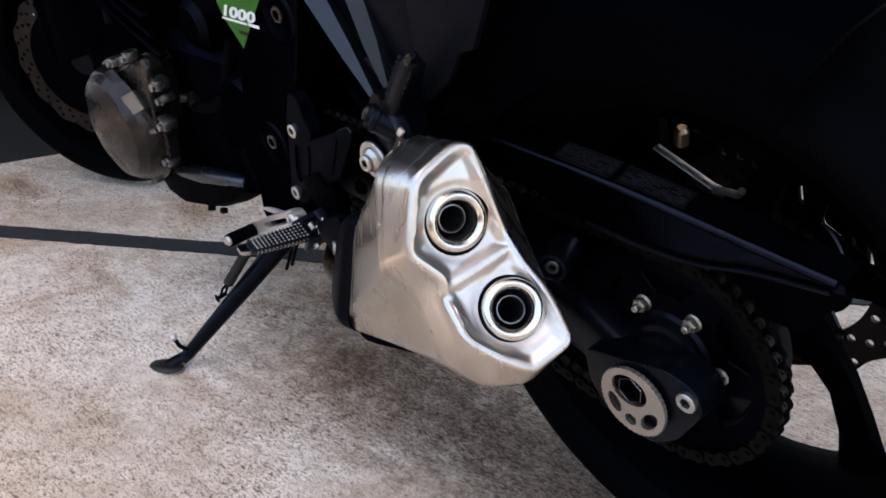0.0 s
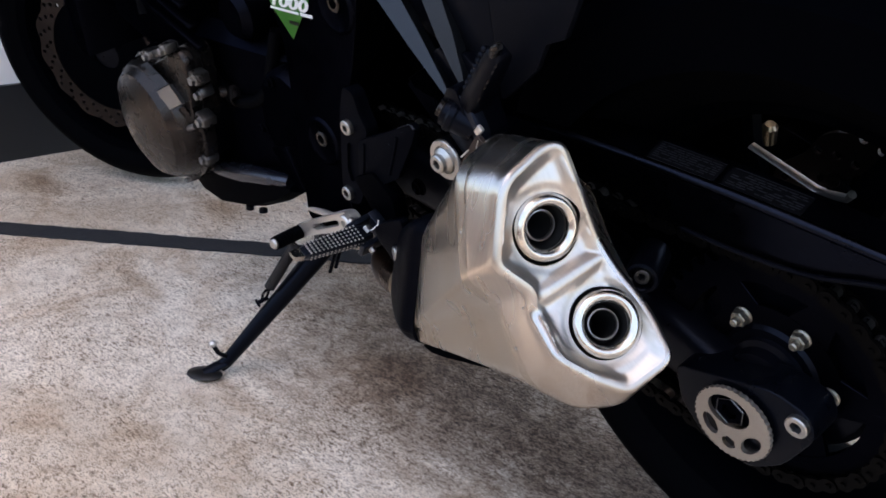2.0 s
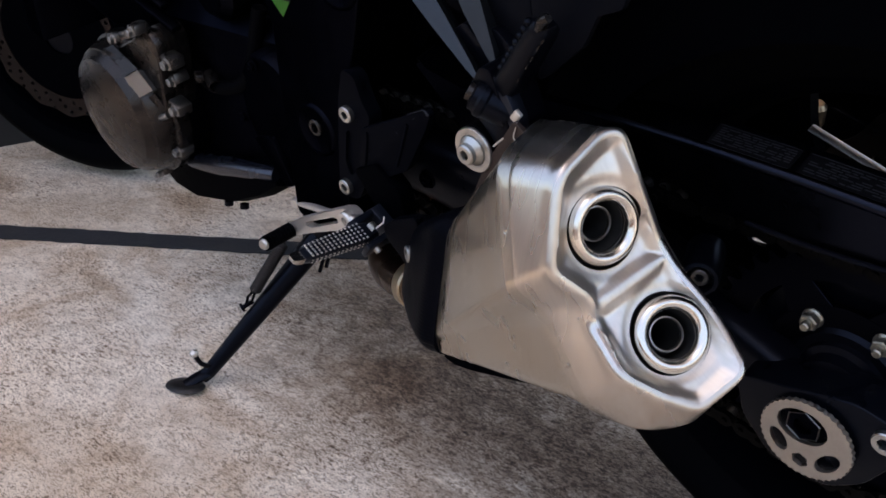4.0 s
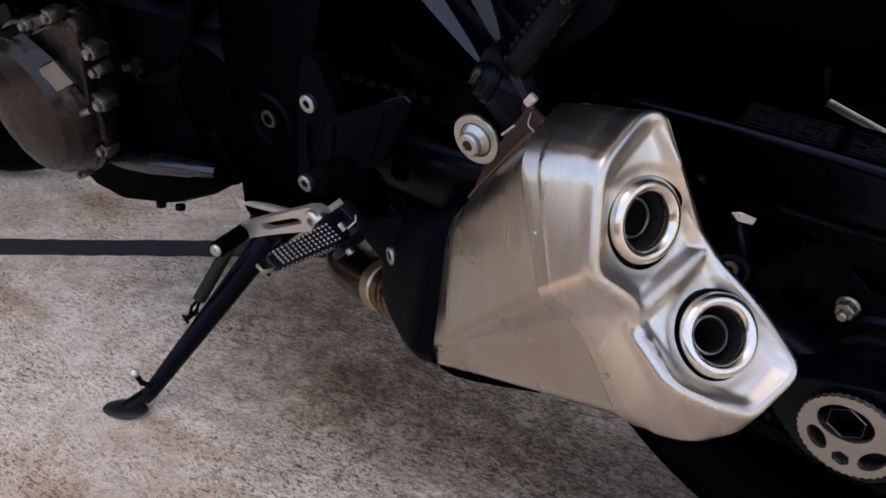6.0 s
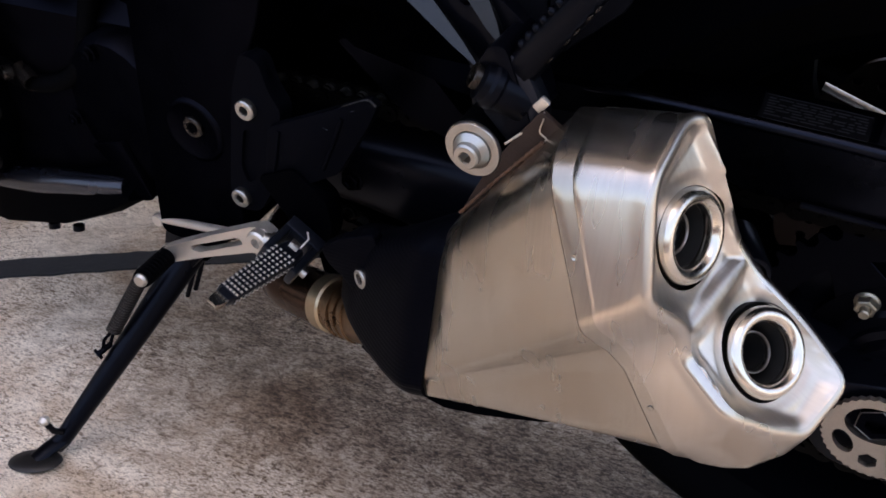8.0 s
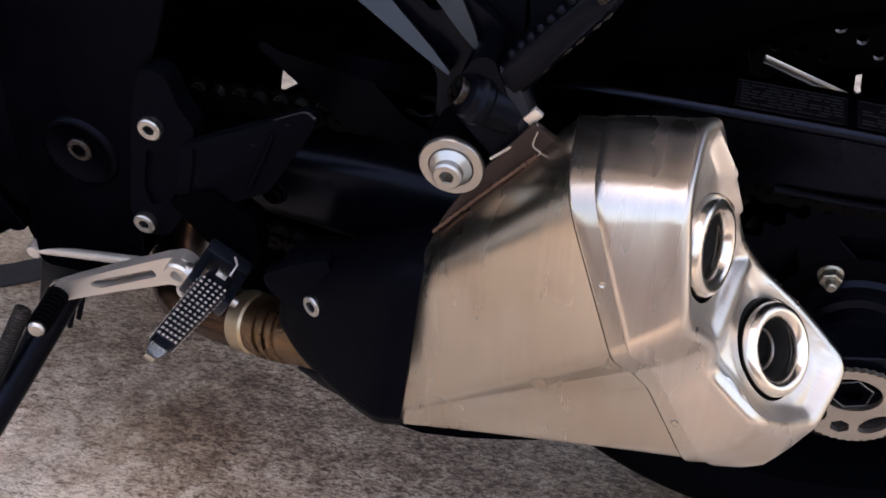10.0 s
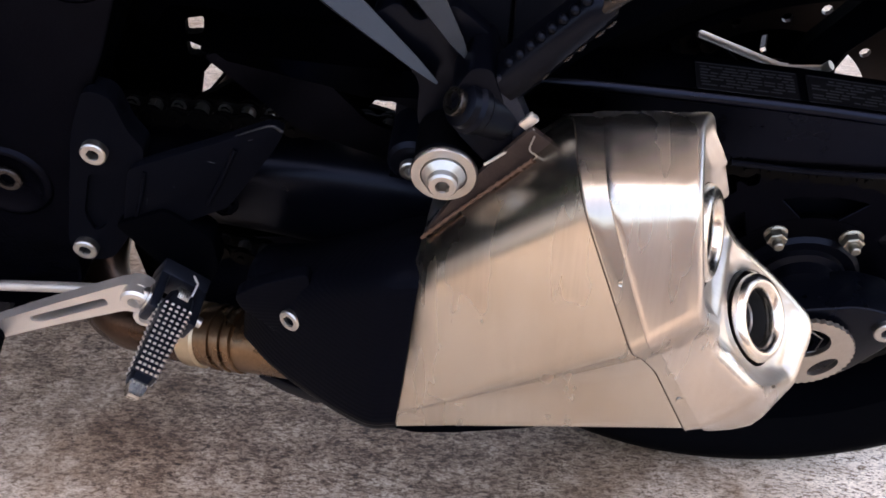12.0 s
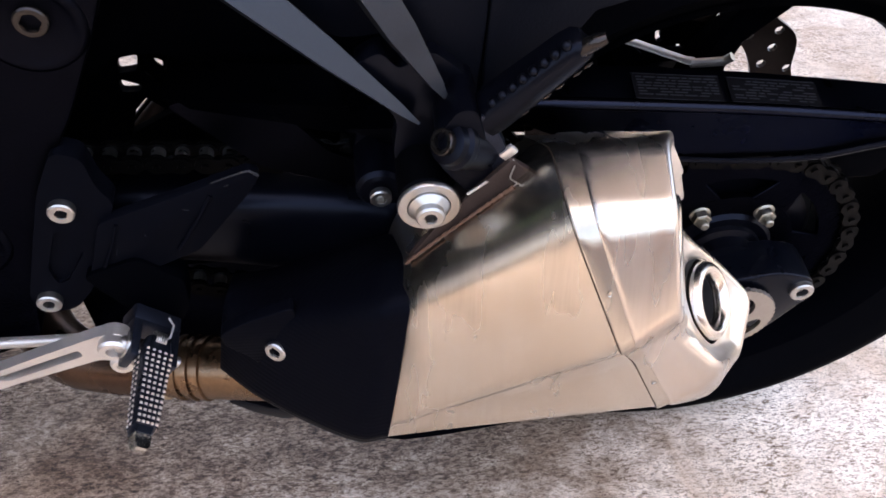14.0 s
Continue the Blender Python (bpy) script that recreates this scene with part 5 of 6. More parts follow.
for k in range(6):
    a = math.pi / 3 * k
    u, v = Vector((math.cos(a), 0, math.sin(a))), Vector((-math.sin(a), 0, math.cos(a)))
    pts = [AXLE + u * r + v * s for r, s in ((0.055, -0.020), (0.086, -0.012), (0.086, 0.012), (0.055, 0.020))]
    part("spoke", plate([(p.x, p.z) for p in pts], CH_Y - 0.0024, CH_Y + 0.0024, 0.0005, 1), CAST, sprocket)
    c = AXLE + u * 0.0523
    part("sprocket_nut", hex_bolt((c.x, CH_Y - 0.003, c.z), 0.0072, 0.0085, stud=0.006, flange=1.16), NUTZINC, sprocket, "pale zinc plated nut", 30)
part("hub_collar", lathe([(0.045, -0.03), (0.045, 0.002), (0.041, 0.006), (0.034, 0.006), (0.033, 0.010), (0.028, 0.012), (0.027, 0.022), (0.016, 0.024), (0.0, 0.024)], (AXLE.x, CH_Y, AXLE.z), (0, -1, 0), 48), BLACK, sprocket, "black ringed hub collar")

chain = group_of("drive_chain", bike, "oily steel drive chain")
PITCH = 0.015875
FC, FR, RR = Vector((-0.600, 0, 0.400)), 0.0382, 0.1062


def chain_path():
    """Points one pitch apart along the chain's loop."""
    d = AXLE - FC
    base = math.atan2(d.z, d.x)
    off = math.asin((RR - FR) / d.length)
    a_top, a_bot = base + math.pi / 2 + off, base - math.pi / 2 - off
    pts = []
    on = lambda c, r, a: Vector((c.x + r * math.cos(a), CH_Y, c.z + r * math.sin(a)))
    for k in range(60):
        pts.append(on(FC, FR, a_top).lerp(on(AXLE, RR, a_top), k / 60))
    for k in range(60):
        pts.append(on(AXLE, RR, a_top + (a_bot - a_top) * k / 60))
    for k in range(60):
        q = on(AXLE, RR, a_bot).lerp(on(FC, FR, a_bot), k / 60)
        q.z -= 0.012 * math.sin(math.pi * k / 60)
        pts.append(q)
    for k in range(60):
        pts.append(on(FC, FR, a_bot - (2 * math.pi + a_bot - a_top) * k / 60))
    pts.append(pts[0])
    total = sum((b - a).length for a, b in zip(pts, pts[1:]))
    n = 2 * round(total / PITCH / 2)
    out, want, run = [], 0.0, 0.0
    for a, b in zip(pts, pts[1:]):
        s = (b - a).length
        while want <= run + s and len(out) < n:
            out.append(a.lerp(b, (want - run) / s))
            want += total / n
        run += s
    return out


def link_mesh(name, half, thick, pin, roller):
    bm = bmesh.new()
    parts = []
    outline = []
    for cx, a0 in ((PITCH / 2, -100), (-PITCH / 2, 80)):
        for k in range(7):
            a = radians(a0 + 200 * k / 6)
            outline.append((cx + 0.0072 * math.cos(a), 0.0072 * math.sin(a)))
    outline.insert(7, (0, 0.0052))
    outline.append((0, -0.0052))
    for y in (-half, half):
        parts.append(plate(outline, y - thick / 2, y + thick / 2, 0))
    for cx in (-PITCH / 2, PITCH / 2):
        parts.append(lathe([(0, half + pin), (0.0024, half + pin - 0.0004), (0.0027, half), (0.0027, -half), (0.0024, -half - pin), (0, -half - pin)], (cx, 0, 0), (0, 1, 0), 10))
        if roller:
            parts.append(lathe([(0.005, half), (0.005, -half)], (cx, 0, 0), (0, 1, 0), 10))
    bm = join(*parts)
    bmesh.ops.recalc_face_normals(bm, faces=bm.faces)
    me = bpy.data.meshes.new(name)
    bm.to_mesh(me)
    bm.free()
    me.materials.append(CHAINMAT)
    me.materials.append(ROLLER)
    for p in me.polygons:
        p.use_smooth = True
        c = p.center
        if abs(c.y) < half - 0.0015 and abs(abs(c.x) - PITCH / 2) < 0.0052 and abs(c.z) < 0.0052:
            p.material_index = 1
    me.set_sharp_from_angle(angle=radians(35))
    return me


outer_link, inner_link = link_mesh("chain_link", 0.0088, 0.0022, 0.0030, False), link_mesh("chain_link", 0.0060, 0.0022, 0.0, True)
nodes = chain_path()
for i, p in enumerate(nodes):
    q = nodes[(i + 1) % len(nodes)]
    d = q - p
    ob = new("chain_link", outer_link if i % 2 else inner_link)
    ob.matrix_world = Matrix.Translation((p + q) / 2) @ pose(0, 0, 0, 0, -math.degrees(math.atan2(d.z, d.x)), 0)
    ob.parent = chain

# -- rear wheel --
wheel = group_of("rear_wheel", bike, "black cast rear wheel with a wide road tyre")


def tyre_profile(rad, half, rim):
    """From bead to bead: upright side walls and a round crown."""
    side = [(rim, half * 0.74), (rim + 0.010, half * 0.80), (rim + 0.028, half * 0.93), (rim + 0.040, half)]
    crown = []
    top, low = rad, rim + 0.040
    for k in range(1, 12):
        a = math.pi * k / 24
        crown.append((low + (top - low) * math.sin(a), half * math.cos(a)))
    half_a = side + crown
    return [(r, -y) for r, y in half_a] + [(rad, 0.0)] + [(r, y) for r, y in reversed(half_a)]


part("tyre", lathe(tyre_profile(0.304, 0.091, 0.216), AXLE, (0, 1, 0), 96), RUBBER, wheel, "black road tyre", 50)
part("rim", lathe([(0.2230, -0.073), (0.219, -0.070), (0.210, -0.064), (0.203, -0.045), (0.195, -0.02), (0.195, 0.02), (0.203, 0.045), (0.210, 0.064), (0.219, 0.070), (0.2230, 0.073), (0.215, 0.064), (0.215, -0.064)], AXLE, (0, 1, 0), 72, True), SHADED, wheel, "black rim", 40)
part("cush_carrier", lathe([(0.04, -0.088), (0.078, -0.086), (0.084, -0.080), (0.086, -0.045), (0.05, -0.035)], AXLE, (0, 1, 0), 48), BLACK, wheel, "black sprocket carrier")
part("hub", lathe([(0.02, -0.09), (0.052, -0.085), (0.05, -0.03), (0.04, 0), (0.05, 0.05), (0.05, 0.085), (0.02, 0.09)], AXLE, (0, 1, 0), 40), BLACK, wheel)
for k in range(6):
    a = radians(-37 + 60 * k)
    secs = []
    for r, w, h, da in ((0.035, 0.028, 0.035, 8), (0.09, 0.017, 0.022, 5), (0.12, 0.016, 0.020, 0), (0.16, 0.018, 0.020, -9), (0.20, 0.024, 0.022, -16)):
        b = a + radians(da)
        u, v = Vector((math.cos(b), 0, math.sin(b))), Vector((-math.sin(b), 0, math.cos(b)))
        c = AXLE + u * r
        secs.append([c + v * w * sv + Vector((0, 0.030 + 0.6 * h * sy, 0)) for sv, sy in ((-1, -0.5), (-0.6, -1), (0.6, -1), (1, -0.5), (1, 0.6), (0.5, 1), (-0.5, 1), (-1, 0.6))])
    part("spoke", loft(secs), SHADED, wheel, "", 40)


def wave_disc(r0, r1, waves, y0, y1, centre, holes, hole_r):
    """A brake disc with a wavy rim, drilled through."""
    bm = bmesh.new()
    n = 180
    outer = [(centre.x + (r1 + 0.0035 * math.cos(waves * a)) * math.cos(a), centre.z + (r1 + 0.0035 * math.cos(waves * a)) * math.sin(a)) for a in (2 * math.pi * k / n for k in range(n))]
    loops = [outer, circle(r0, 72, centre)]
    for k in range(holes):
        for j, rr in enumerate((0.25, 0.55, 0.82)):
            a = 2 * math.pi * (k + j / 3) / holes
            r = r0 + (r1 - r0) * rr
            c = Vector((centre.x + r * math.cos(a), 0, centre.z + r * math.sin(a)))
            loops.append(circle(hole_r, 8, c))
    sides = []
    for y in (y0, y1):
        edges, made = [], []
        for pts in loops:
            vs = [bm.verts.new((x, y, z)) for x, z in pts]
            edges += [bm.edges.new((vs[k], vs[(k + 1) % len(vs)])) for k in range(len(vs))]
            made.append(vs)
        bmesh.ops.triangle_fill(bm, edges=edges, use_beauty=True)
        sides.append(made)
    for a, b in zip(*sides):
        for k in range(len(a)):
            bm.faces.new((a[k], a[(k + 1) % len(a)], b[(k + 1) % len(b)], b[k]))
    return bm


part("brake_disc", wave_disc(0.089, 0.131, 12, 0.092, 0.097, AXLE, 16, 0.0046), BRONZE, wheel, "drilled wavy brake disc", 30)
part("disc_carrier", lathe([(0.03, 0), (0.060, 0), (0.060, 0.004), (0.03, 0.004)], (0, 0.09, AXLE.z), (0, 1, 0), 40, True), BLACK, wheel)
for k in range(6):
    a = radians(8 + 60 * k)
    u, v = Vector((math.cos(a), 0, math.sin(a))), Vector((-math.sin(a), 0, math.cos(a)))
    pts = [AXLE + u * r + v * q for r, q in ((0.054, -0.013), (0.096, -0.006), (0.096, 0.006), (0.054, 0.013))]
    part("carrier_arm", plate([(p.x, p.z) for p in pts], 0.0895, 0.0945, 0.0006, 1), BLACK, wheel)
    c = AXLE + u * 0.0925
    part("disc_button", lathe([(0.0075, 0.0), (0.0075, 0.003), (0.005, 0.0045), (0, 0.0045)], (c.x, 0.090, c.z), (0, -1, 0), 18), BRONZE, wheel, "dull disc button")
part("valve_rod", sweep([(-0.088, 0.004, 0.447), (-0.025, 0.002, 0.4235), (-0.018, 0.002, 0.4225)], lambda t: 0.0052, 8, 0.4), PLATEALLOY, wheel, "bare metal stay")
part("valve_cap", sweep([(-0.022, 0.000, 0.4220), (0.004, -0.002, 0.4250), (0.009, -0.004, 0.431)], 0.0038, 10), PLATEALLOY, wheel, "bare valve stem")

caliper = group_of("rear_caliper", bike, "black rear brake caliper")
part("caliper_body", block((-0.095, 0.138, 0.380), (0.085, 0.06, 0.045), (0, 20, 0), 0.008), BLACK, caliper)
part("banjo_bolt", lathe([(0.008, 0), (0.008, 0.018), (0.005, 0.022), (0, 0.022)], (-0.132, 0.102, 0.398), (0.2, -0.2, 1), 14), BAND, caliper, "bronze coloured fitting")

inner = group_of("inner_fender", bike, "black inner fender and battery box")
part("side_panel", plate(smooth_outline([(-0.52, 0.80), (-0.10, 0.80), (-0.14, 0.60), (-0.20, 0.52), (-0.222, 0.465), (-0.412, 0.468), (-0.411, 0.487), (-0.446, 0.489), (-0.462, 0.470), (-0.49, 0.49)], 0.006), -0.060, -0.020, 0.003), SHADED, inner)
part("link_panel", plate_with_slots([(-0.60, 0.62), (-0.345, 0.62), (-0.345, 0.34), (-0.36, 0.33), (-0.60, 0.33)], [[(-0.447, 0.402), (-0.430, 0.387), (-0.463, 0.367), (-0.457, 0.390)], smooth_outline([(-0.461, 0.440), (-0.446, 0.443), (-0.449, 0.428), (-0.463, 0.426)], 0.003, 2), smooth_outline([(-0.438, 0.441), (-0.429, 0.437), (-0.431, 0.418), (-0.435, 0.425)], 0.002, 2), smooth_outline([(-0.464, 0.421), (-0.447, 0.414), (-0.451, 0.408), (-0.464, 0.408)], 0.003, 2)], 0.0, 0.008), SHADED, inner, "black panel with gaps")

# added panel that blocks the bright ground behind the lower gap
part("gap_panel", plate(smooth_outline([(-0.453, 0.358), (-0.430, 0.352), (-0.430, 0.300), (-0.500, 0.290), (-0.490, 0.312)], 0.004), 0.062, 0.068, 0.001, 1), SHADED, inner, "black panel added to close the gap below the rod")
part("link_rod", sweep([(-0.4440, 0.060, 0.3560), (-0.4630, 0.060, 0.3330), (-0.4810, 0.060, 0.3090)], 0.0062, 12), DARKRUST, inner, "rusty linkage rod", 60)
part("rod_end", lathe([(0.0, -0.008), (0.0085, -0.007), (0.010, 0), (0.0085, 0.007), (0.0, 0.008)], (-0.4420, 0.058, 0.3580), (0, -1, 0), 20), DARKRUST, inner, "rusty round rod end", 60)

# hugger and tail over the wheel
hug = group_of("rear_hugger", bike, "black plastic hugger over the rear tyre")
secs = []
for k in range(17):
    a = radians(146 - 79 * k / 16)
    ring = []
    for y, r in ((-0.112, 0.262), (-0.112, 0.312), (-0.075, 0.336), (0, 0.345), (0.075, 0.336), (0.112, 0.312), (0.112, 0.262), (0.108, 0.262), (0.108, 0.308), (0.072, 0.331), (0, 0.340), (-0.072, 0.331), (-0.108, 0.308), (-0.108, 0.262)):
        ring.append(AXLE + Vector((r * math.cos(a), y, r * math.sin(a))))
    secs.append(ring)
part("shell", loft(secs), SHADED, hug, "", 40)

tail = group_of("tail_section", bike, "dark tail and seat unit")
part("underseat", loft([[Vector((x, y, z)) for y, z in ((-0.085, z0), (-0.10, z0 + 0.1), (-0.09, z0 + 0.25), (0.09, z0 + 0.25), (0.10, z0 + 0.1), (0.085, z0))] for x, z0 in ((-0.45, 0.66), (-0.20, 0.68), (0.05, 0.72), (0.35, 0.80))]), PANEL, tail, "", 40)

# -- engine --


engine = group_of("engine", bike, "dark cast engine with a dull silver side cover")
part("crankcase", loft([[Vector((x, y, z)) for y, z in ((-y0, z0 + 0.02), (-y0, z1 - 0.02), (-y0 + 0.02, z1), (y0 - 0.02, z1), (y0, z1 - 0.02), (y0, z0 + 0.02), (y0 - 0.03, z0), (-y0 + 0.03, z0))] for x, y0, z0, z1 in ((-0.98, 0.11, 0.30, 0.46), (-0.94, 0.13, 0.27, 0.50), (-0.74, 0.13, 0.265, 0.50), (-0.66, 0.10, 0.27, 0.48), (-0.56, 0.085, 0.29, 0.47))]), CAST, engine, "dark crankcase", 40)
part("cylinder_block", block((-0.90, 0, 0.60), (0.20, 0.30, 0.32), (0, 20, 0), 0.02), CAST, engine, "dark cylinder block")
for k in range(6):
    part("cooling_rib", block((-0.845 - 0.009 * k, -0.155, 0.51 + 0.026 * k), (0.17, 0.014, 0.006), (0, 20, 0), 0.002), CAST, engine)
part("gearbox", block((-0.60, 0, 0.42), (0.16, 0.17, 0.24), (0, 0, 0), 0.02), CAST, engine)
part("sprocket_cover", loft([[Vector((-0.655 + 0.062 * s * math.cos(a), y, 0.385 + 0.075 * s * math.sin(a))) for a in (2 * math.pi * k / 24 for k in range(24))] for y, s in ((-0.10, 1.0), (-0.118, 1.0), (-0.126, 0.92), (-0.128, 0.6))], False, True), CAST, engine, "dark front sprocket cover", 40)

EC = Vector((-0.902, -0.150, 0.366))
profile = [(0.0950, 0.004), (0.0950, 0.020), (0.0938, 0.0225), (0.0900, 0.0240), (0.0885, 0.0350), (0.0835, 0.0470), (0.0820, 0.0476), (0.0740, 0.0585), (0.0520, 0.0672), (0.0250, 0.0708), (0.0, 0.0714)]
part("cover_flange", lathe([(0.099, -0.03), (0.099, 0.0035), (0.07, 0.0035)], EC, (0, -1, 0), 64), CAST, engine, "dark crankcase flange")
part("side_cover", lathe(profile, EC, (0, -1, 0), 72), COVERMETAL, engine, "dull grey cast cover", 22)
# the shoulder beside the dome, with a rounded end stepped like a barrel
SHOULDER = smooth_outline([(-0.885, 0.448), (-0.857, 0.4600), (-0.827, 0.4705), (-0.802, 0.4845), (-0.784, 0.4835), (-0.775, 0.471), (-0.778, 0.447), (-0.788, 0.423), (-0.796, 0.395), (-0.815, 0.358), (-0.860, 0.380)], 0.008)
MS = Vector((-0.827, 0, 0.431))
shoulder = []
for y, q in ((-0.140, 1.0), (-0.1530, 1.0), (-0.1540, 0.955), (-0.1570, 0.955), (-0.1580, 0.995), (-0.1645, 0.995), (-0.1655, 0.95), (-0.1680, 0.95), (-0.1690, 0.99), (-0.1760, 0.99), (-0.1805, 0.96), (-0.1820, 0.90)):
    shoulder.append([Vector((MS.x + (x - MS.x) * q, y, MS.z + (z - MS.z) * q)) for x, z in SHOULDER])
part("shoulder", loft(shoulder, False, True), COVERMETAL, engine, "cast shoulder with a stepped round end", 28)


def rim_band(corners, deep, mat, label):
    """One chamfered stretch of the dome's rim: its lit face on four corners, with sides running into the casting."""
    face = [Vector(p) for p in corners]
    mid = sum(face, Vector()) / 4
    into = (face[2] - face[0]).cross(face[1] - face[3]).normalized()
    into = into if into.y > 0 else -into
    secs = [[mid + (p - mid) * g + into * d for p in face] for g, d in ((1.05, deep), (1.0, 0.0012), (1.0, 0.0))]
    part("rim_band", bevelled(loft(secs), 0.0009, 2, 20), mat, engine, label, 30)


rim_band([(-0.9032, -0.196, 0.4450), (-0.8708, -0.190, 0.4580), (-0.8488, -0.1885, 0.4441), (-0.8601, -0.200, 0.4449)], 0.024, COVERMETAL, "dull chamfered rim")
rim_band([(-0.8601, -0.199, 0.4441), (-0.8488, -0.188, 0.4436), (-0.8295, -0.1875, 0.4332), (-0.8445, -0.199, 0.4262)], 0.022, COVERMETAL, "dull chamfered rim")
rim_band([(-0.8435, -0.2005, 0.4247), (-0.8281, -0.1885, 0.4324), (-0.8051, -0.1885, 0.4105), (-0.8343, -0.2005, 0.3980)], 0.020, FACETMETAL, "raised bright facet on the cover's rim")
rim_band([(-0.8394, -0.1965, 0.3912), (-0.8099, -0.1850, 0.4040), (-0.8048, -0.1810, 0.3819), (-0.8371, -0.1910, 0.3680)], 0.020, COVERMETAL, "dull chamfered rim below the facet")
part("rim_notch", sweep([(-0.8371, -0.1905, 0.3660), (-0.820, -0.1865, 0.3700), (-0.8030, -0.1810, 0.3760)], lambda t: 0.0042, 14), FACETMETAL, engine, "brightened lower edge of the notch", 60)
part("cover_rib", sweep([(-0.866, -0.2080, 0.388), (-0.852, -0.2035, 0.3905), (-0.838, -0.1975, 0.3945)], lambda t: 0.0012 + 0.0016 * t, 10), COVERMETAL, engine, "low cast rib")
part("lug_bridge", block((-0.8105, -0.190, 0.4820), (0.036, 0.016, 0.0100), (0, -14, 0), 0.003), LUGMETAL, engine, "cast bridge between two bolts")
for x, y, z, s, turn in ((-0.764, -0.177, 0.448, 1.1, 10), (-0.783, -0.168, 0.420, 1.0, -15), (-0.775, -0.180, 0.389, 1.1, 20), (-0.822, -0.172, 0.3185, 1.1, 35), (-0.831, -0.199, 0.4765, 0.8, 0), (-0.790, -0.193, 0.4890, 0.9, 0), (-0.885, -0.176, 0.2720, 0.8, 0)):
    part("cover_lug", block((x - 0.006 * s, y + 0.008, z), (0.021 * s, 0.020, 0.0135 * s), (0, turn, 0), 0.003), LUGMETAL, engine, "bolt lug")
    part("cover_bolt", hex_bolt((x, y - 0.003, z), 0.0055 * s, 0.007), FACETMETAL, engine, "small bolt")
part("hose_clamp", join(lathe([(0.0075, -0.012), (0.0085, -0.012), (0.0085, 0.012), (0.0075, 0.012)], (-0.752, -0.137, 0.413), (0.8, -0.3, -0.3), 18, True), socket_bolt((-0.764, -0.143, 0.418), 0.007, 0.008, (-0.3, -0.9, 0.2))), COVERMETAL, engine, "dull hose clamp")
part("hose", sweep(spline([(-0.98, -0.10, 0.62), (-0.94, -0.13, 0.55), (-0.93, -0.14, 0.50)], 8), 0.016, 14), RUBBER, engine, "black coolant hose")
part("hose", sweep(spline([(-0.80, -0.13, 0.42), (-0.75, -0.135, 0.405), (-0.70, -0.12, 0.42), (-0.67, -0.1, 0.5)], 8), 0.0085, 12), RUBBER, engine, "black hose")
part("starter_motor", lathe([(0.03, 0), (0.034, 0.01), (0.034, 0.09), (0.025, 0.10), (0, 0.10)], (-0.72, -0.03, 0.52), (0, -1, 0), 28), CAST, engine, "dark starter motor")
for x, y, z in ((-0.70, -0.132, 0.300), (-0.665, -0.130, 0.445), (-0.715, -0.128, 0.372), (-0.60, -0.125, 0.330)):
    part("case_bolt", hex_bolt((x, y, z), 0.006, 0.006), CAST, engine)
part("case_rib", plate(smooth_outline([(-0.70, 0.35), (-0.66, 0.36), (-0.64, 0.30), (-0.655, 0.295)], 0.005), -0.134, -0.12, 0.003), CAST, engine)
part("collector_box", block((-0.42, 0.02, 0.215), (0.22, 0.16, 0.12), (0, -4, 0), 0.02), CAST, engine, "dark exhaust collector box")
part("shock_link", block((-0.385, 0.02, 0.27), (0.11, 0.10, 0.10), (0, 15, 0), 0.02), CAST, engine, "dark suspension linkage")
part("shock_spring", sweep([Vector((-0.42 + 0.0003 * k + 0.026 * math.sin(k * 0.4), 0.01 + 0.026 * math.cos(k * 0.4), 0.42 + 0.0016 * k)) for k in range(50)], 0.006, 8), CAST, engine, "dark shock spring")

pan = group_of("belly_pan", bike, "dark blue-black belly pan under the engine")
secs = []
for x, zt, zb, y in ((-1.02, 0.258, 0.215, -0.120), (-0.93, 0.276, 0.218, -0.145), (-0.85, 0.292, 0.226, -0.157), (-0.76, 0.303, 0.244, -0.154), (-0.70, 0.308, 0.268, -0.148), (-0.665, 0.308, 0.288, -0.142)):
    secs.append([Vector((x, y + 0.035, zt + 0.008)), Vector((x, y, zt - 0.006)), Vector((x, y, zb + 0.01)), Vector((x, y + 0.02, zb)), Vector((x, -y - 0.02, zb)), Vector((x, -y, zb + 0.01)), Vector((x, -y, zt - 0.006)), Vector((x, -y - 0.035, zt + 0.008))])
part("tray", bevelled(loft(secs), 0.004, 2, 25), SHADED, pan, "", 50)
edge = [(-0.90, -0.149, 0.279), (-0.85, -0.156, 0.2885), (-0.80, -0.1555, 0.2955), (-0.75, -0.152, 0.302), (-0.70, -0.147, 0.3065), (-0.675, -0.142, 0.3075)]
# the pan's bluish highlight is put into this edge's own lighter paint
part("upper_edge", sweep(spline([(x, y + 0.010, z - 0.003) for x, y, z in edge], 6), lambda t: 0.0135 - 0.004 * abs(2 * t - 1), 18), PANGLOSS, pan, "rounded upper edge, lighter and glossier for its highlight", 70)
for x, z in ((-0.80, 0.235), (-0.76, 0.243)):
    part("pan_nub", lathe([(0.006, 0), (0.006, 0.006), (0, 0.007)], (x, -0.14, z), (0, -0.3, -1), 12), BLACK, pan)

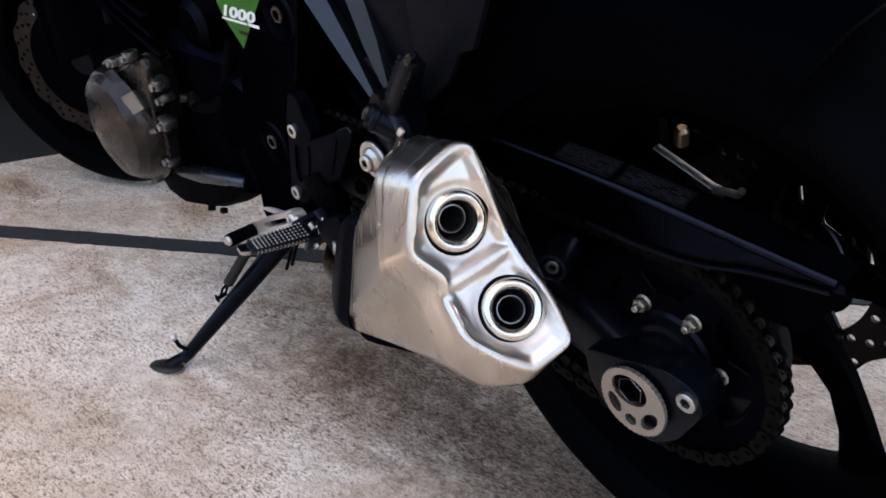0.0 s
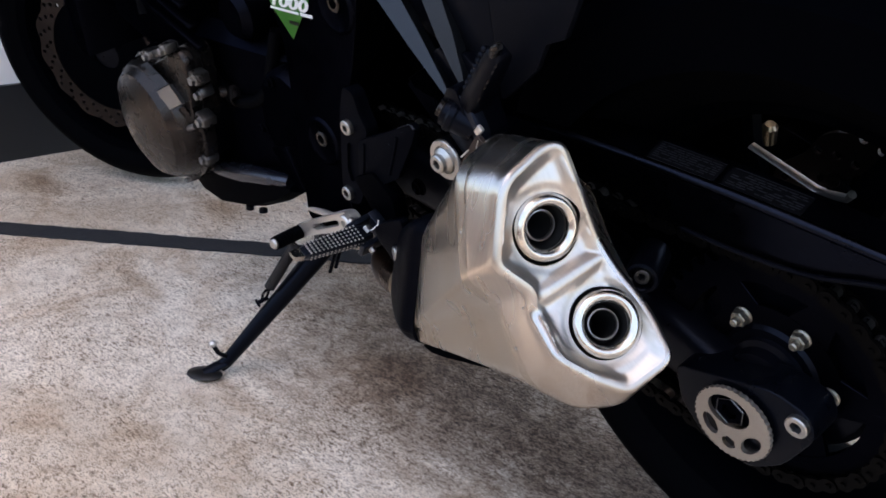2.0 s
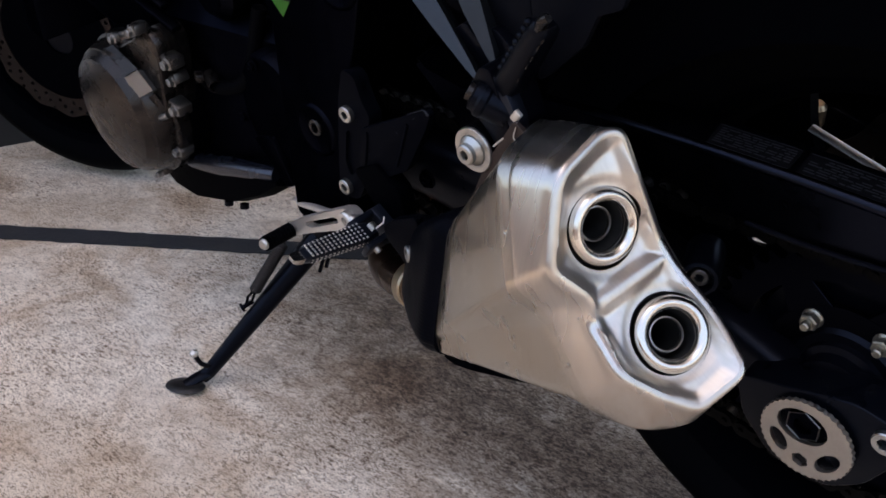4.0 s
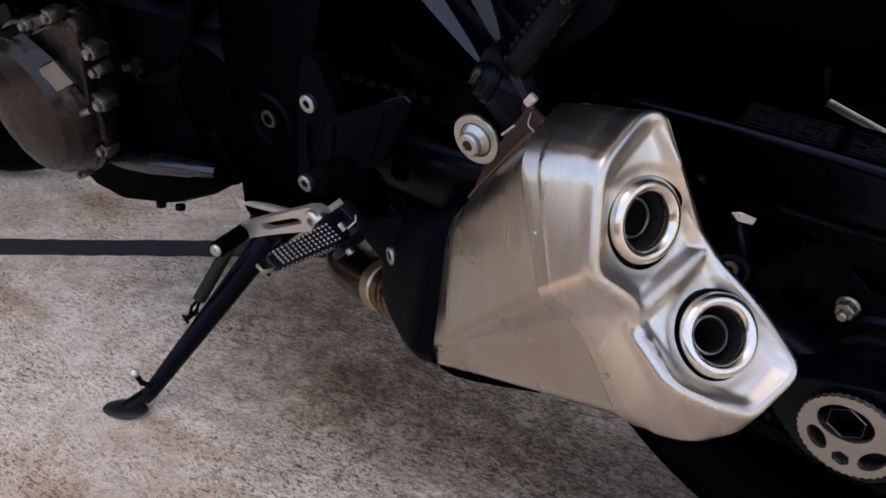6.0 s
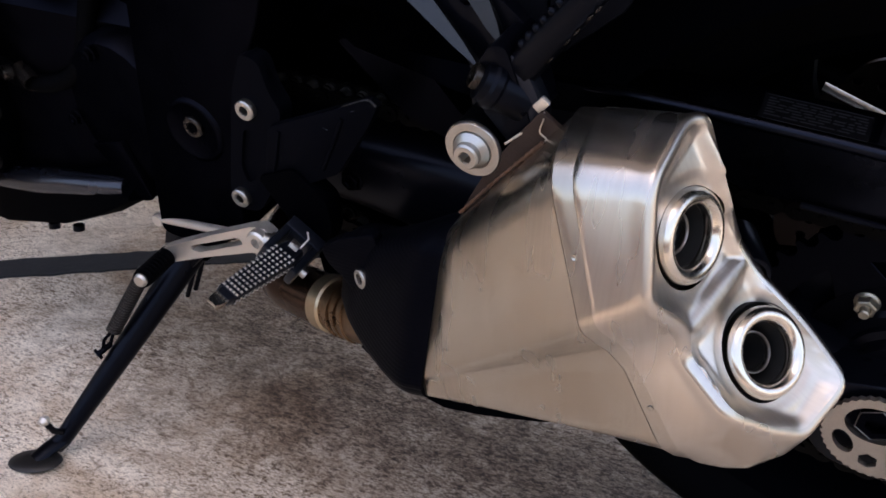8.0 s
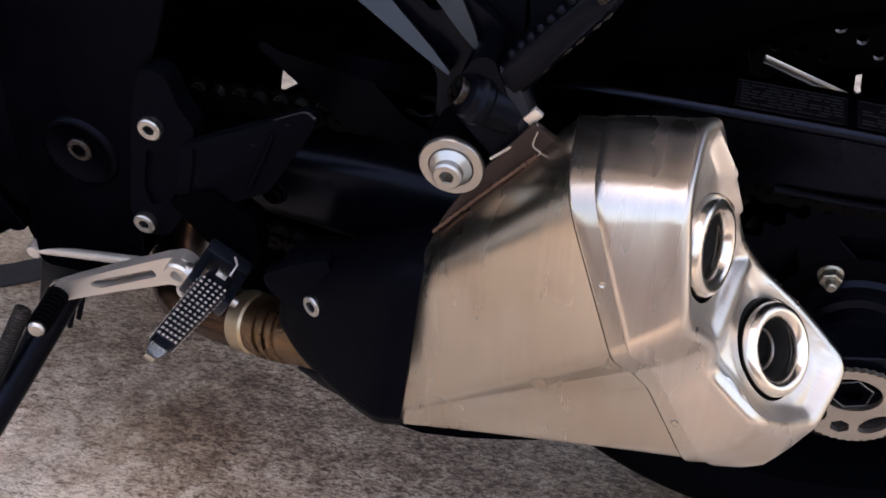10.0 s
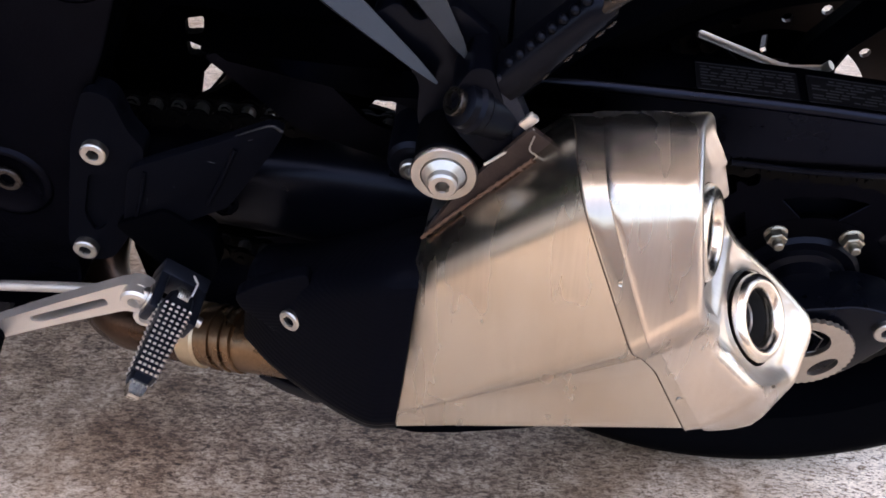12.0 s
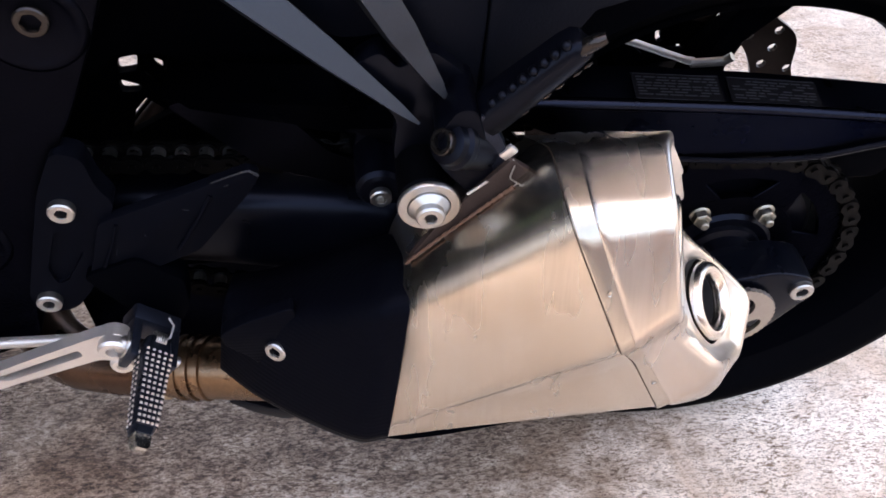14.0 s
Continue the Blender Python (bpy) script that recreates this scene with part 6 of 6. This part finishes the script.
# -- front wheel, steered to the left --
front = new("front_wheel")
front.parent = bike
front.matrix_basis = pose(-1.53, 0.032, 0.301, 0, 0, 27)
front["label"] = "black front wheel with drilled discs, steered aside"
ORG = Vector((0, 0, 0))
part("tyre", lathe(tyre_profile(0.297, 0.060, 0.212), ORG, (0, 1, 0), 80), RUBBER, front, "black road tyre", 50)
part("rim", lathe([(0.222, -0.050), (0.205, -0.044), (0.194, -0.015), (0.194, 0.015), (0.205, 0.044), (0.222, 0.050), (0.212, 0.04), (0.212, -0.04)], ORG, (0, 1, 0), 64, True), SHADED, front, "black rim", 40)
part("hub", lathe([(0.0, -0.06), (0.035, -0.06), (0.03, 0), (0.035, 0.06), (0, 0.06)], ORG, (0, 1, 0), 32), BLACK, front)
for k in range(5):
    a = radians(20 + 72 * k)
    u, v = Vector((math.cos(a), 0, math.sin(a))), Vector((-math.sin(a), 0, math.cos(a)))
    part("spoke", loft([[u * r + v * w * sv + Vector((0, h * sy, 0)) for sv, sy in ((-1, -1), (1, -1), (1, 1), (-1, 1))] for r, w, h in ((0.025, 0.02, 0.03), (0.11, 0.014, 0.018), (0.197, 0.018, 0.018))]), BLACK, front)
for s in (-1, 1):
    part("brake_disc", wave_disc(0.116, 0.153, 14, s * 0.068 - 0.0022, s * 0.068 + 0.0022, ORG, 26, 0.0042), BRONZE, front, "drilled wavy brake disc", 30)
    part("disc_carrier", lathe([(0.03, s * 0.06), (0.118, s * 0.066), (0.118, s * 0.069), (0.03, s * 0.064)], ORG, (0, 1, 0), 40, True), SHADED, front)
fork = group_of("front_fork", bike, "dark front fork and radiator shadowed behind the engine cover")
part("fork_leg", sweep([(-1.58, 0.13, 0.30), (-1.42, 0.13, 0.60), (-1.34, 0.13, 0.80)], 0.026, 16), BLACK, fork)
part("radiator", block((-1.10, 0.0, 0.58), (0.05, 0.36, 0.34), (0, 18, 0), 0.01), CAST, fork, "dark radiator")
part("header_pipe", sweep(spline([(-1.07, -0.06, 0.50), (-1.12, -0.06, 0.40), (-1.08, -0.05, 0.28), (-0.95, -0.04, 0.235)], 8), 0.02, 14), CAST, fork, "dark header pipe")
